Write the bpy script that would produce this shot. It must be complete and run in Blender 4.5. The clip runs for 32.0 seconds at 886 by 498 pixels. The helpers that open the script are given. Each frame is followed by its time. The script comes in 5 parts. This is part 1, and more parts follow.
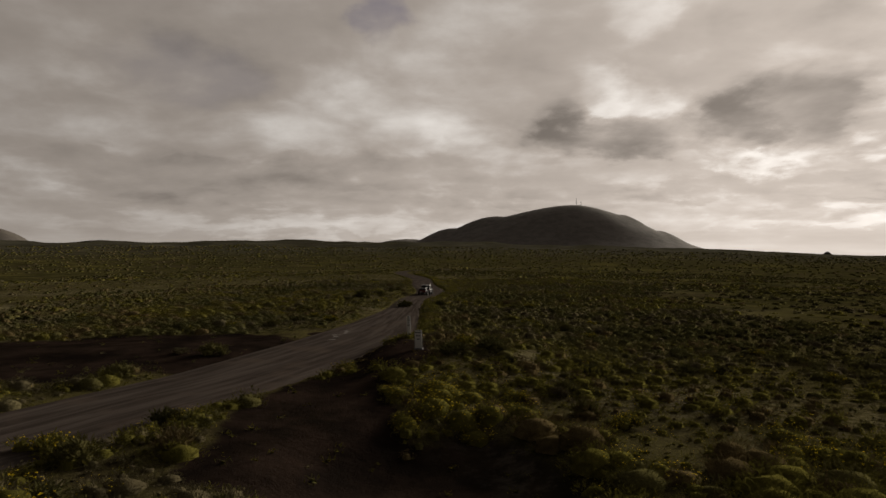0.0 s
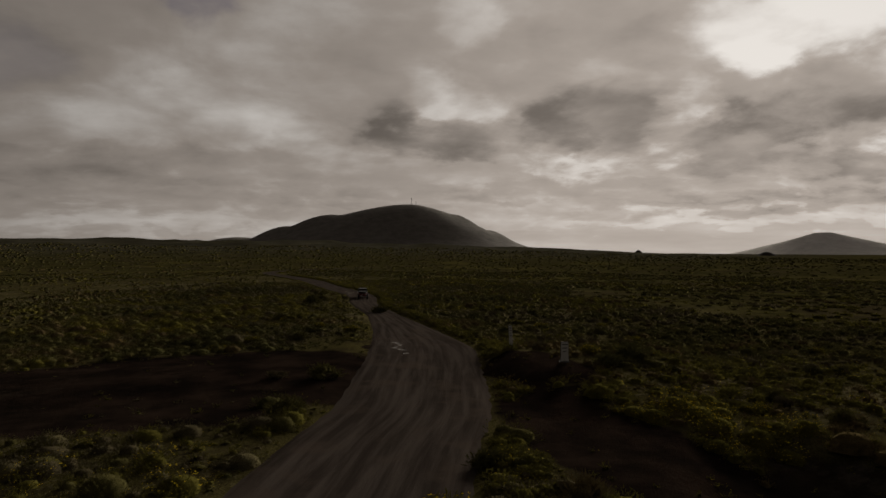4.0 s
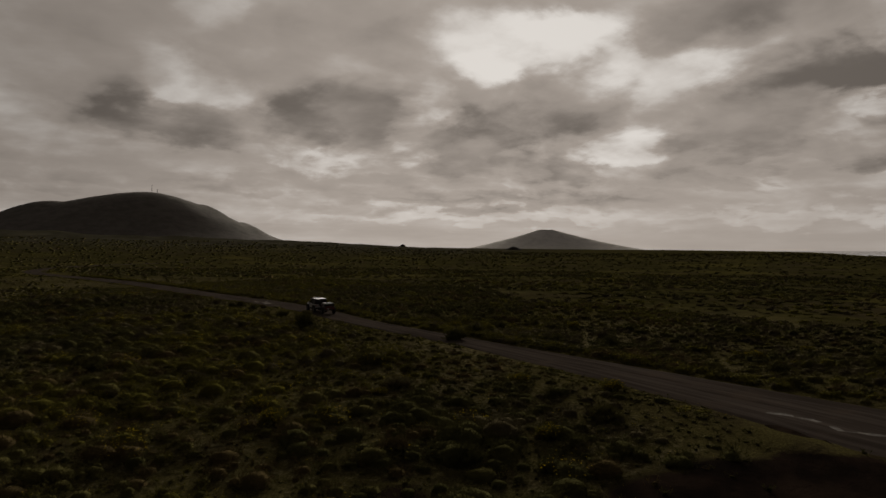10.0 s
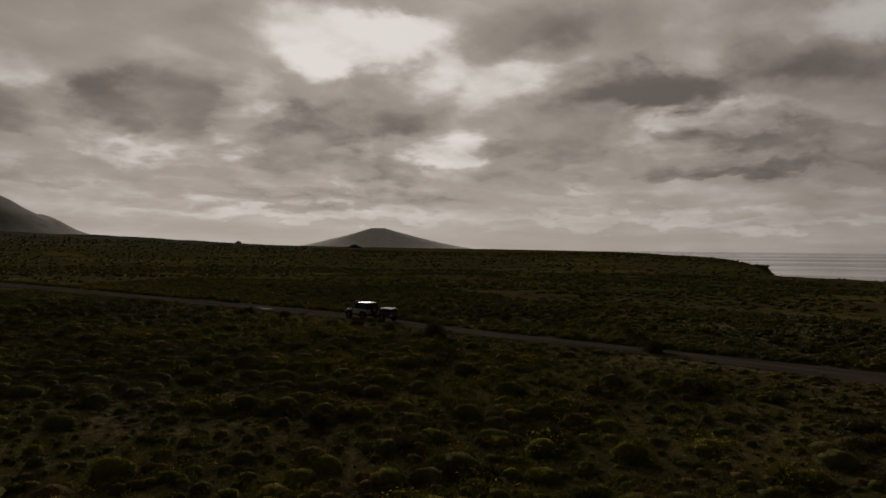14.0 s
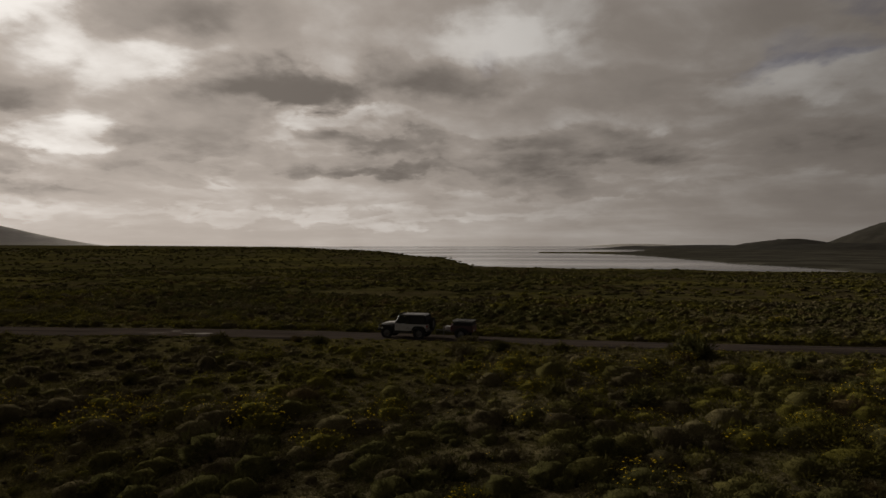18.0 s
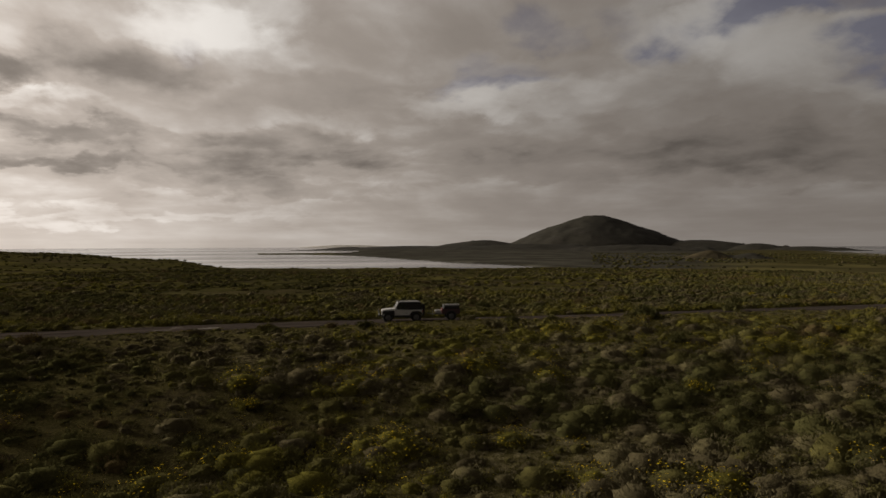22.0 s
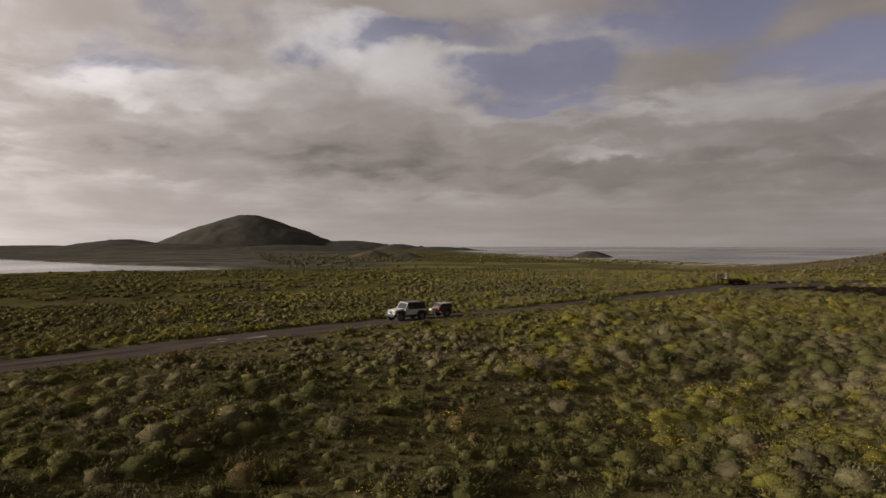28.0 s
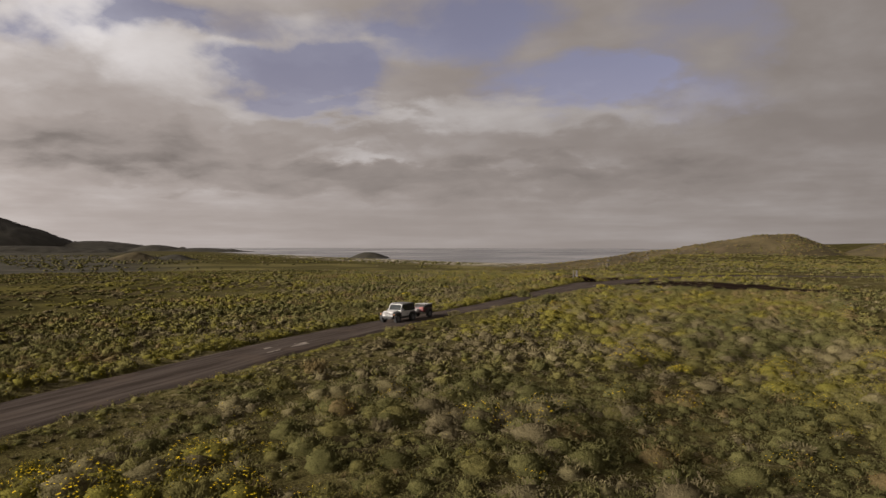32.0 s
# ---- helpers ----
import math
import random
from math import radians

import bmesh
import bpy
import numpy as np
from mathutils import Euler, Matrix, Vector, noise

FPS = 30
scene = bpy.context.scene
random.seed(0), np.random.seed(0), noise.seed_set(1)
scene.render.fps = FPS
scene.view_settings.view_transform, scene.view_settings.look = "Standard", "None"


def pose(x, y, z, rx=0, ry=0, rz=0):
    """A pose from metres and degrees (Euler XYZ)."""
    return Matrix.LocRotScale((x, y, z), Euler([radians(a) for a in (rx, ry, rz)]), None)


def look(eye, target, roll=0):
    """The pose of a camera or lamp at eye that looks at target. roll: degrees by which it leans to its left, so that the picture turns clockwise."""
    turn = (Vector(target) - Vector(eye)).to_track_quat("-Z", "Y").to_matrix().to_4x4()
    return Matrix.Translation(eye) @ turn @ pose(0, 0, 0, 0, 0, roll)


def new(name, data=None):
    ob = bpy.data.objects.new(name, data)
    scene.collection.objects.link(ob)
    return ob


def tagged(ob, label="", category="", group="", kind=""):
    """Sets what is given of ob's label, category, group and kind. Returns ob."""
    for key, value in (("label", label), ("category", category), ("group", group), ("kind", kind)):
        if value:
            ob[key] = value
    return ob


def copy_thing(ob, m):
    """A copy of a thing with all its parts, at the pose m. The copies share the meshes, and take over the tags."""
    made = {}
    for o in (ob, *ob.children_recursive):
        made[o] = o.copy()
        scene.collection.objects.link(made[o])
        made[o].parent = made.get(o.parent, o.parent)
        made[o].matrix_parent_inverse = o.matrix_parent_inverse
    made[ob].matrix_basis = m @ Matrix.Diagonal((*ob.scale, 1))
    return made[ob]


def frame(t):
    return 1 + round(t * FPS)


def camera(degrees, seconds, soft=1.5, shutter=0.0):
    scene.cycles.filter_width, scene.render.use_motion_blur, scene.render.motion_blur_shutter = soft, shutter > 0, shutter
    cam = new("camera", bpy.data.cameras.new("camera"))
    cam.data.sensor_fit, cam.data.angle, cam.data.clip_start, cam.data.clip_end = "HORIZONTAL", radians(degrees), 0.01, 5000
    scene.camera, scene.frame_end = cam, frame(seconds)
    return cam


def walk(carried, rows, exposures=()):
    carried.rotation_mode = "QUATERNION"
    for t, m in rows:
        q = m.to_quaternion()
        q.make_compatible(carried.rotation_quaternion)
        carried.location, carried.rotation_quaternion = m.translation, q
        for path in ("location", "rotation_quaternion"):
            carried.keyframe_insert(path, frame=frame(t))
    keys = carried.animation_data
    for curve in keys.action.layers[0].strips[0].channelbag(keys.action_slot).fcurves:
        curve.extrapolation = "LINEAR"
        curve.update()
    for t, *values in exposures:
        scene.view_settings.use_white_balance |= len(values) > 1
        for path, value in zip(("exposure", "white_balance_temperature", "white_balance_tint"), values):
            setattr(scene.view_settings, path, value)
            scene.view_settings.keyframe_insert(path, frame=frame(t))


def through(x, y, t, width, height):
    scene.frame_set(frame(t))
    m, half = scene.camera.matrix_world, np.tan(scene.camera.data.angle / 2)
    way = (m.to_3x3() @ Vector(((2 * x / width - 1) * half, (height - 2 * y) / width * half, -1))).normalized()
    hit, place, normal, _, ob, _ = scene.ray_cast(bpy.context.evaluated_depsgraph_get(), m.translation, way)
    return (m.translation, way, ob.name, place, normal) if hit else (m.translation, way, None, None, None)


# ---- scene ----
cam = camera(67.4, 32.0)
# seconds, place, heading (to the left of north), pitch, lean
PATH = [
    (0, 0.32, -96.14, 6.71, -0.00, 0.74, -0.08),
    (0.5, -1.94, -95.99, 6.76, -2.02, 0.68, -0.09),
    (1, -4.24, -95.70, 6.79, -4.00, 0.60, -0.08),
    (1.5, -6.48, -94.77, 6.87, -6.04, 0.67, -0.07),
    (2, -8.70, -93.72, 6.97, -7.92, 0.69, -0.07),
    (2.5, -10.97, -93.09, 6.97, -9.72, 0.71, -0.07),
    (4.5, -20.06, -89.42, 7.42, -16.07, 0.49, -0.31),
    (5, -22.28, -87.12, 7.45, -17.79, 0.44, -0.32),
    (5.5, -24.49, -84.48, 7.65, -19.64, 0.39, -0.36),
    (6, -26.77, -81.98, 7.80, -21.48, 0.30, -0.36),
    (6.5, -29.08, -79.76, 7.75, -23.25, 0.17, -0.33),
    (7, -31.04, -76.74, 7.73, -24.77, 0.01, -0.30),
    (7.5, -32.38, -72.89, 7.69, -26.05, -0.12, -0.25),
    (8, -33.29, -68.18, 7.59, -27.43, -0.16, -0.20),
    (8.5, -34.05, -63.32, 7.61, -29.05, -0.09, -0.13),
    (9, -35.22, -58.60, 7.78, -31.61, -0.03, -0.11),
    (9.5, -36.87, -55.33, 7.95, -34.12, -0.07, -0.10),
    (10, -39.01, -53.69, 8.03, -36.07, -0.06, -0.06),
    (10.5, -41.65, -52.58, 8.03, -37.80, 0.01, -0.00),
    (11, -44.85, -51.11, 8.01, -40.05, 0.08, 0.06),
    (11.5, -47.37, -48.69, 7.95, -42.03, 0.17, 0.11),
    (12, -48.98, -45.40, 7.76, -43.41, 0.17, 0.18),
    (12.5, -50.03, -41.21, 7.69, -44.82, 0.09, 0.25),
    (13, -50.33, -36.46, 7.61, -46.24, -0.07, 0.33),
    (13.5, -50.37, -31.42, 7.57, -48.50, -0.11, 0.43),
    (15.5, -48.85, -10.08, 7.00, -58.69, -0.44, 0.10),
    (16, -47.28, -4.66, 6.87, -62.18, -0.50, -0.01),
    (16.5, -46.16, 0.58, 6.91, -66.25, -0.63, -0.08),
    (17, -46.11, 5.24, 6.86, -70.66, -0.64, -0.09),
    (17.5, -47.18, 9.50, 6.82, -75.86, -0.56, -0.07),
    (18, -48.90, 13.26, 6.78, -80.93, -0.46, -0.05),
    (18.5, -51.08, 16.42, 6.67, -85.32, -0.29, -0.05),
    (19, -53.67, 19.18, 6.63, -88.99, -0.15, -0.07),
    (19.5, -55.95, 21.81, 6.70, -91.90, -0.27, -0.09),
    (20, -57.60, 24.52, 6.70, -94.62, -0.38, -0.11),
    (20.5, -58.30, 27.26, 6.66, -97.69, -0.42, -0.13),
    (21, -58.47, 29.87, 6.64, -100.49, -0.39, -0.14),
    (21.5, -58.39, 32.45, 6.63, -103.05, -0.35, -0.15),
    (22, -58.21, 35.14, 6.65, -105.63, -0.39, -0.18),
    (22.5, -57.92, 37.78, 6.71, -108.66, -0.37, -0.21),
    (23, -57.52, 40.31, 6.70, -111.24, -0.34, -0.24),
    (23.5, -57.18, 42.93, 6.73, -113.65, -0.34, -0.28),
    (24, -56.76, 45.64, 6.81, -116.23, -0.35, -0.30),
    (24.5, -56.25, 48.35, 6.90, -118.82, -0.38, -0.32),
    (25, -55.73, 51.05, 6.99, -121.17, -0.44, -0.27),
    (25.5, -54.88, 53.61, 7.02, -123.57, -0.48, -0.21),
    (27.5, -49.62, 62.72, 7.13, -133.07, -0.52, -0.01),
    (28, -47.96, 64.76, 7.14, -135.58, -0.43, 0.05),
    (28.5, -46.21, 66.66, 7.17, -138.08, -0.52, 0.10),
    (29, -44.16, 68.24, 7.14, -140.57, -0.45, 0.14),
    (29.5, -42.06, 69.66, 7.11, -143.11, -0.34, 0.20),
    (30, -40.06, 71.31, 7.09, -145.45, -0.27, 0.24),
    (30.5, -38.07, 73.15, 7.10, -147.79, -0.33, 0.25),
    (31, -36.05, 74.88, 7.08, -150.28, -0.33, 0.24),
    (31.5, -33.92, 76.33, 7.10, -153.05, -0.29, 0.21),
    (32, -31.81, 77.76, 7.18, -155.64, -0.30, 0.13),
]


def drone_pose(x, y, z, heading, pitch, lean):
    a, p = radians(heading), radians(pitch)
    way = Vector((-math.sin(a) * math.cos(p), math.cos(a) * math.cos(p), math.sin(p)))
    return look((x, y, z), Vector((x, y, z)) + 50 * way, lean)


EXPOSURE = [(0.0, -0.38, 6500, 10), (2.5, -0.82, 6500, 10), (5.0, -1.08, 6500, 10), (7.0, -1.17, 6500, 10), (13.0, -1.17, 6500, 10), (17.0, -1.03, 6500, 10), (19.0, -0.58, 6500, 10),
            (21.0, -0.36, 6500, 10), (23.0, -0.07, 6500, 10), (25.0, 0.22, 6450, 11), (28.0, 0.59, 6280, 14), (32.0, 0.88, 6280, 14)]
walk(cam, [(t, drone_pose(*row)) for t, *row in PATH], EXPOSURE)

# ---------------------------------------------------------------- sky and light
SUN_BEARING, SUN_HEIGHT = 37.0, 15.0
sun_way = Vector((math.sin(radians(SUN_BEARING)) * math.cos(radians(SUN_HEIGHT)),
                  math.cos(radians(SUN_BEARING)) * math.cos(radians(SUN_HEIGHT)), math.sin(radians(SUN_HEIGHT))))
sun = new("sun", bpy.data.lights.new("sun", "SUN"))
sun.data.energy, sun.data.angle, sun.data.color = 5.0, radians(16), (1.0, 0.90, 0.76)
sun.matrix_world = look(sun_way * 100, (0, 0, 0))


class Nodes:
    """Short hand for node trees."""

    def __init__(self, tree):
        self.tree = tree

    def add(self, kind, **values):
        node = self.tree.nodes.new(kind)
        for key, value in values.items():
            if key == "op":
                node.operation = value
            elif key == "blend":
                node.data_type, node.blend_type = "RGBA", value
            elif key == "clamp":
                node.use_clamp = value
        return node

    def put(self, socket, value):
        if isinstance(value, bpy.types.NodeSocket):
            self.tree.links.new(value, socket)
        elif isinstance(value, (tuple, list)) and len(value) == 3 and socket.type == "RGBA":
            socket.default_value = (*value, 1)
        else:
            socket.default_value = value

    def math(self, op, a, b=0.0, c=0.0, clamp=False):
        node = self.add("ShaderNodeMath", op=op, clamp=clamp)
        for n, v in enumerate((a, b, c)):
            self.put(node.inputs[n], v)
        return node.outputs[0]

    def vec(self, op, a, b=(0, 0, 0)):
        node = self.add("ShaderNodeVectorMath", op=op)
        self.put(node.inputs[0], a)
        if op == "SCALE":
            self.put(node.inputs[3], b)
        else:
            self.put(node.inputs[1], b)
        return node.outputs[1] if op in ("DOT_PRODUCT", "LENGTH") else node.outputs[0]

    def mix(self, f, a, b, blend="MIX"):
        node = self.add("ShaderNodeMix", blend=blend)
        self.put(node.inputs[0], f)
        self.put(node.inputs[6], a)
        self.put(node.inputs[7], b)
        return node.outputs[2]

    def ramp(self, v, lo, hi, a=0.0, b=1.0, smooth=True):
        node = self.add("ShaderNodeMapRange")
        if smooth:
            node.interpolation_type = "SMOOTHSTEP"
        for n, x in enumerate((v, lo, hi, a, b)):
            self.put(node.inputs[n], x)
        return node.outputs[0]

    def noise(self, vector, scale, detail=4.0, rough=0.55, distortion=0.0):
        node = self.add("ShaderNodeTexNoise")
        self.put(node.inputs["Vector"], vector)
        for key, v in (("Scale", scale), ("Detail", detail), ("Roughness", rough), ("Distortion", distortion)):
            self.put(node.inputs[key], v)
        return node.outputs[0]

    def combine(self, x, y, z):
        node = self.add("ShaderNodeCombineXYZ")
        for n, v in enumerate((x, y, z)):
            self.put(node.inputs[n], v)
        return node.outputs[0]

    def split(self, v):
        node = self.add("ShaderNodeSeparateXYZ")
        self.put(node.inputs[0], v)
        return node.outputs


# Large cloud masses: bearing, height, half width, half height (degrees), weight.
DARK_NORTH = [
    (-21.4, 14.27, 5.4, 2.9, 0.3), (-15.6, 17.88, 7.3, 1.9, 0.2), (4.8, 14.56, 6.3, 2.9, 0.3), (-20.6, 6.56, 9.7, 1.2, 0.4), (-7, 7.25, 9.7, 1, 0.3),
    (-12.6, 4.76, 12.2, 0.6, 0.25), (12.1, 9.9, 4.9, 1.2, 0.55), (9.7, 11.57, 1.9, 1, 0.3)]
BRIGHT_NORTH = [
    (-6.1, 11.42, 7.3, 1.9, 0.4), (-17.6, 11.86, 5.8, 1.9, 0.15), (1.9, 12.19, 3.9, 1.9, 0.2), (12.6, 12.72, 2.2, 2.4, 0.55), (17, 19.78, 2.4, 1.7, 0.4),
    (-1.9, 16.14, 2.9, 1.9, 0.15), (-13.5, 2.71, 12.2, 0.6, 0.3)]
DARK_SUNWARD = [
    (28, 10.88, 4.4, 2.3, 1), (23.6, 10.41, 2.9, 1.5, 0.6), (14.5, 9.99, 4.1, 1.2, 0.65), (10.8, 10.99, 1.9, 1, 0.4), (38.5, 8.78, 3.4, 1.9, 0.85),
    (47, 12.36, 3.4, 2.3, 0.75), (42.2, 10.46, 3.9, 1.4, 0.6), (39, 13.56, 2.9, 1.7, 0.35), (21.7, 15.25, 3.9, 2.7, 0.35), (33.3, 16.72, 2.9, 1.2, 0.3),
    (45.7, 6.9, 2.9, 1, 0.6), (29.5, 5.39, 9.7, 0.5, 0.35), (40.4, 4.06, 8.8, 0.4, 0.4), (8.6, 5.16, 7.3, 0.6, 0.25)]
BRIGHT_SUNWARD = [
    (43.1, 17.2, 5.8, 2.2, 0.65), (46.5, 18.52, 3.9, 1.2, 0.6), (34.3, 11.93, 1.9, 1.5, 0.5), (26.1, 7.81, 2.9, 0.9, 0.7), (40.8, 15.22, 2.4, 1, 0.5),
    (33.3, 8.22, 1.2, 1, 0.5), (51.5, 7.69, 1.9, 1.2, 0.6), (16.9, 11.69, 2.9, 1.7, 0.35), (4.7, 16.41, 5.8, 2.4, 0.3), (43.1, 7, 1.4, 1.4, 0.5)]
DARK_NORTHEAST = [
    (57.7, 17.57, 3.9, 1.7, 0.6), (66.7, 13.46, 5.4, 1.4, 1), (60.7, 10.21, 4.9, 2, 0.75), (71.8, 8.65, 1.9, 1.5, 0.6), (50.9, 16.81, 1.9, 0.7, 0.3),
    (46.1, 6.39, 2.9, 0.9, 0.5), (53.6, 7.16, 3.4, 1.1, 0.5), (58.5, 5.62, 2.9, 0.7, 0.4), (64, 7.15, 3.9, 0.8, 0.45), (71.8, 6.44, 2.9, 0.6, 0.5),
    (39.8, 4.51, 9.7, 0.3, 0.35)]
BRIGHT_NORTHEAST = [
    (42.3, 17.13, 5.8, 2.2, 0.35), (55.5, 13.44, 3.4, 1.7, 0.5), (59.8, 15.04, 2.7, 1.4, 0.65), (49.5, 15.11, 2.9, 1.9, 0.5), (33, 11.14, 1.7, 1.1, 0.4),
    (52.3, 7.91, 1.9, 0.6, 0.5), (66.7, 8.89, 1.9, 0.6, 0.3), (37.9, 2.81, 12.2, 0.4, 0.3)]
DARK_EAST = [
    (70.9, 13.23, 4.6, 1.3, 0.6), (80.3, 14, 4.4, 1.4, 0.55), (63.1, 17.3, 3.9, 1.7, 0.3), (76.6, 8.69, 3.9, 1.1, 0.6), (82.2, 6.6, 5.4, 1.1, 0.42),
    (87.8, 7.3, 4.9, 1.1, 0.32), (95.7, 8.33, 5.8, 1.1, 0.4), (91.9, 4.73, 7.3, 0.6, 0.4), (93.8, 13.04, 5.8, 1.4, 0.25)]
BRIGHT_EAST = [
    (69.9, 10.47, 2.4, 0.7, 0.4), (83.5, 12.25, 2.9, 0.7, 0.3), (84.8, 16.9, 3.9, 1.5, 0.4), (62.2, 6.19, 2.9, 0.5, 0.3), (95.7, 10.18, 3.9, 0.7, 0.25),
    (89.9, 15.95, 4.9, 1.4, 0.25), (71.9, 2.33, 14.6, 0.5, 0.3)]
DARK_SOUTHEAST = [
    (74.1, 12.98, 7.3, 1.4, 0.4), (78.1, 8.62, 5.8, 0.6, 0.5), (84.7, 5.74, 5.4, 1.1, 0.36), (89.7, 8.69, 4.9, 0.6, 0.4), (74.1, 6.21, 7.3, 0.4, 0.5),
    (95.9, 7.15, 3.9, 0.6, 0.45), (115.5, 6.69, 12.2, 0.9, 0.35), (99.3, 16.23, 3.9, 1.1, 0.25), (130, 7.08, 7.3, 1.4, 0.25)]
BRIGHT_SOUTHEAST = [
    (72.2, 10.3, 4.9, 0.9, 0.5), (89.3, 18.54, 2.9, 1.5, 0.5), (82.4, 16.75, 7.3, 1, 0.35), (106.1, 12.07, 4.9, 1.1, 0.4), (92.6, 15.42, 4.9, 0.9, 0.25),
    (114.6, 14.23, 7.3, 1.2, 0.25), (89.3, 13.26, 3.9, 0.9, 0.2)]
DARK_SOUTH = [
    (126.8, 8.04, 12.2, 0.9, 0.3), (105.4, 8.46, 7.3, 0.9, 0.3), (144.9, 5.86, 12.2, 0.9, 0.3)]
BRIGHT_SOUTH = [
    (129.2, 17.36, 3.9, 1.4, 0.5), (114.2, 12.45, 9.7, 1.1, 0.35), (144.9, 11.3, 7.3, 0.8, 0.4), (132.5, 15, 5.8, 1.4, 0.25), (148.8, 7.8, 4.9, 0.8, 0.25)]
DARK_SOUTHWEST = [
    (136.2, 6.97, 9.7, 0.9, 0.25), (155.5, 5.52, 17.1, 1.1, 0.3), (168.7, 6.46, 7.3, 0.7, 0.3)]
BRIGHT_SOUTHWEST = [
    (125.2, 16.7, 3.9, 1.9, 0.5), (133.8, 14.28, 4.1, 2.3, 0.4), (146.8, 17.02, 6.8, 1.4, 0.45), (164.5, 11.13, 9.7, 1, 0.4), (148.3, 7.52, 2.9, 0.5, 0.35)]
BLUE_GAPS_EAST = [
    (-5.6, 20, 1.9, 1.1, 0.55), (-21.4, 14.67, 3.9, 1.9, 0.2), (84.8, 15.63, 1.1, 0.7, 0.2), (113.7, 17.99, 1.9, 1.1, 0.55), (125.4, 16.43, 2.2, 1.7, 0.45),
    (109, 13.37, 3.9, 0.6, 0.4), (129.6, 17.22, 3.9, 0.6, 0.5), (144, 13.93, 5.4, 2, 0.75), (131.6, 17.25, 1.9, 1.1, 0.5), (140.6, 18.24, 7.3, 0.9, 0.6)]
BLUE_GAPS_SOUTH = [
    (110.4, 14.14, 2.9, 0.9, 0.35), (124.4, 15.26, 1, 1, 0.4), (142.9, 13.39, 4.6, 2, 0.7), (157.3, 18.17, 5.8, 2, 0.75), (166.6, 13.78, 5.4, 1.6, 0.85),
    (124, 15.1, 1.9, 1.1, 0.5), (119.9, 17.51, 1.5, 1, 0.4), (131.5, 17.65, 2.4, 1.4, 0.4), (174.6, 12.32, 4.9, 1.9, 0.5), (176.4, 16.39, 4.4, 1.9, 0.4)]

world = bpy.data.worlds.new("sky")
scene.world = world
world.use_nodes = True
N = Nodes(world.node_tree)
out = world.node_tree.nodes["World Output"]
background = world.node_tree.nodes["Background"]
sky = N.add("ShaderNodeTexSky")
sky.sky_type, sky.sun_disc = "NISHITA", False
sky.sun_elevation, sky.sun_rotation = radians(SUN_HEIGHT), radians(SUN_BEARING)
way = N.vec("NORMALIZE", N.add("ShaderNodeTexCoord").outputs["Generated"])
dx, dy, dz = N.split(way)
height = N.math("MAXIMUM", dz, 0.0)
toward_sun = N.math("MAXIMUM", N.vec("DOT_PRODUCT", way, tuple(sun_way)), 0.0)
flat = N.math("DIVIDE", 1.0, N.math("ADD", height, 0.26))
plane = N.combine(N.math("MULTIPLY", dx, flat), N.math("MULTIPLY", dy, flat), 0.0)
wobble = N.noise(plane, 1.0, 3.0)
plane_w = N.vec("ADD", plane, N.vec("SCALE", N.combine(wobble, N.math("SUBTRACT", 1.0, wobble), 0.0), 0.28))
big = N.noise(plane_w, 1.1, 4.0, 0.45)
fine = N.noise(plane_w, 3.4, 7.0, 0.53)
streak = N.noise(N.combine(N.math("MULTIPLY", dx, 2.0), N.math("MULTIPLY", dy, 2.0), N.math("MULTIPLY", dz, 26.0)), 1.6, 5.0, 0.55)
warp_x = N.math("MULTIPLY", N.math("SUBTRACT", N.noise(plane_w, 3.6, 6.0, 0.55), 0.5), 0.20)
warp_z = N.math("MULTIPLY", N.math("SUBTRACT", N.noise(plane_w, 4.3, 6.0, 0.55), 0.5), 0.10)


# bearing and height of each way, counted from the bearing of 80 degrees and frayed by the warp
turn_c, turn_s = math.cos(radians(80)), math.sin(radians(80))
bearing_of = N.math("ARCTAN2", N.vec("DOT_PRODUCT", way, (turn_c, -turn_s, 0.0)), N.vec("DOT_PRODUCT", way, (turn_s, turn_c, 0.0)))
bearing_of = N.math("MULTIPLY_ADD", N.math("ADD", bearing_of, warp_x), 180 / math.pi, 80.0)
height_of = N.math("MULTIPLY", N.math("ADD", N.math("ARCSINE", dz), warp_z), 180 / math.pi)


# broken edges for the cloud masses
billow = N.noise(N.vec("ADD", plane_w, (7.0, 3.0, 0.0)), 6.5, 6.0, 0.58)
ragged = N.math("MULTIPLY", N.math("ADD", N.math("SUBTRACT", fine, 0.5), N.math("SUBTRACT", billow, 0.5)), 2.3)


def masses(rows, total, gain):
    """Adds soft elliptical cloud masses to the total."""
    for bearing, tall, wide, high, weight in rows:
        side = N.math("MULTIPLY_ADD", bearing_of, 1 / wide, -bearing / wide)
        rise = N.math("MULTIPLY_ADD", height_of, 1 / high, -tall / high)
        away = N.math("MULTIPLY_ADD", side, side, N.math("MULTIPLY", rise, rise))
        total = N.math("ADD", total, N.ramp(N.math("ADD", away, ragged), 0.0, 3.3, weight * gain, 0.0))
    return total


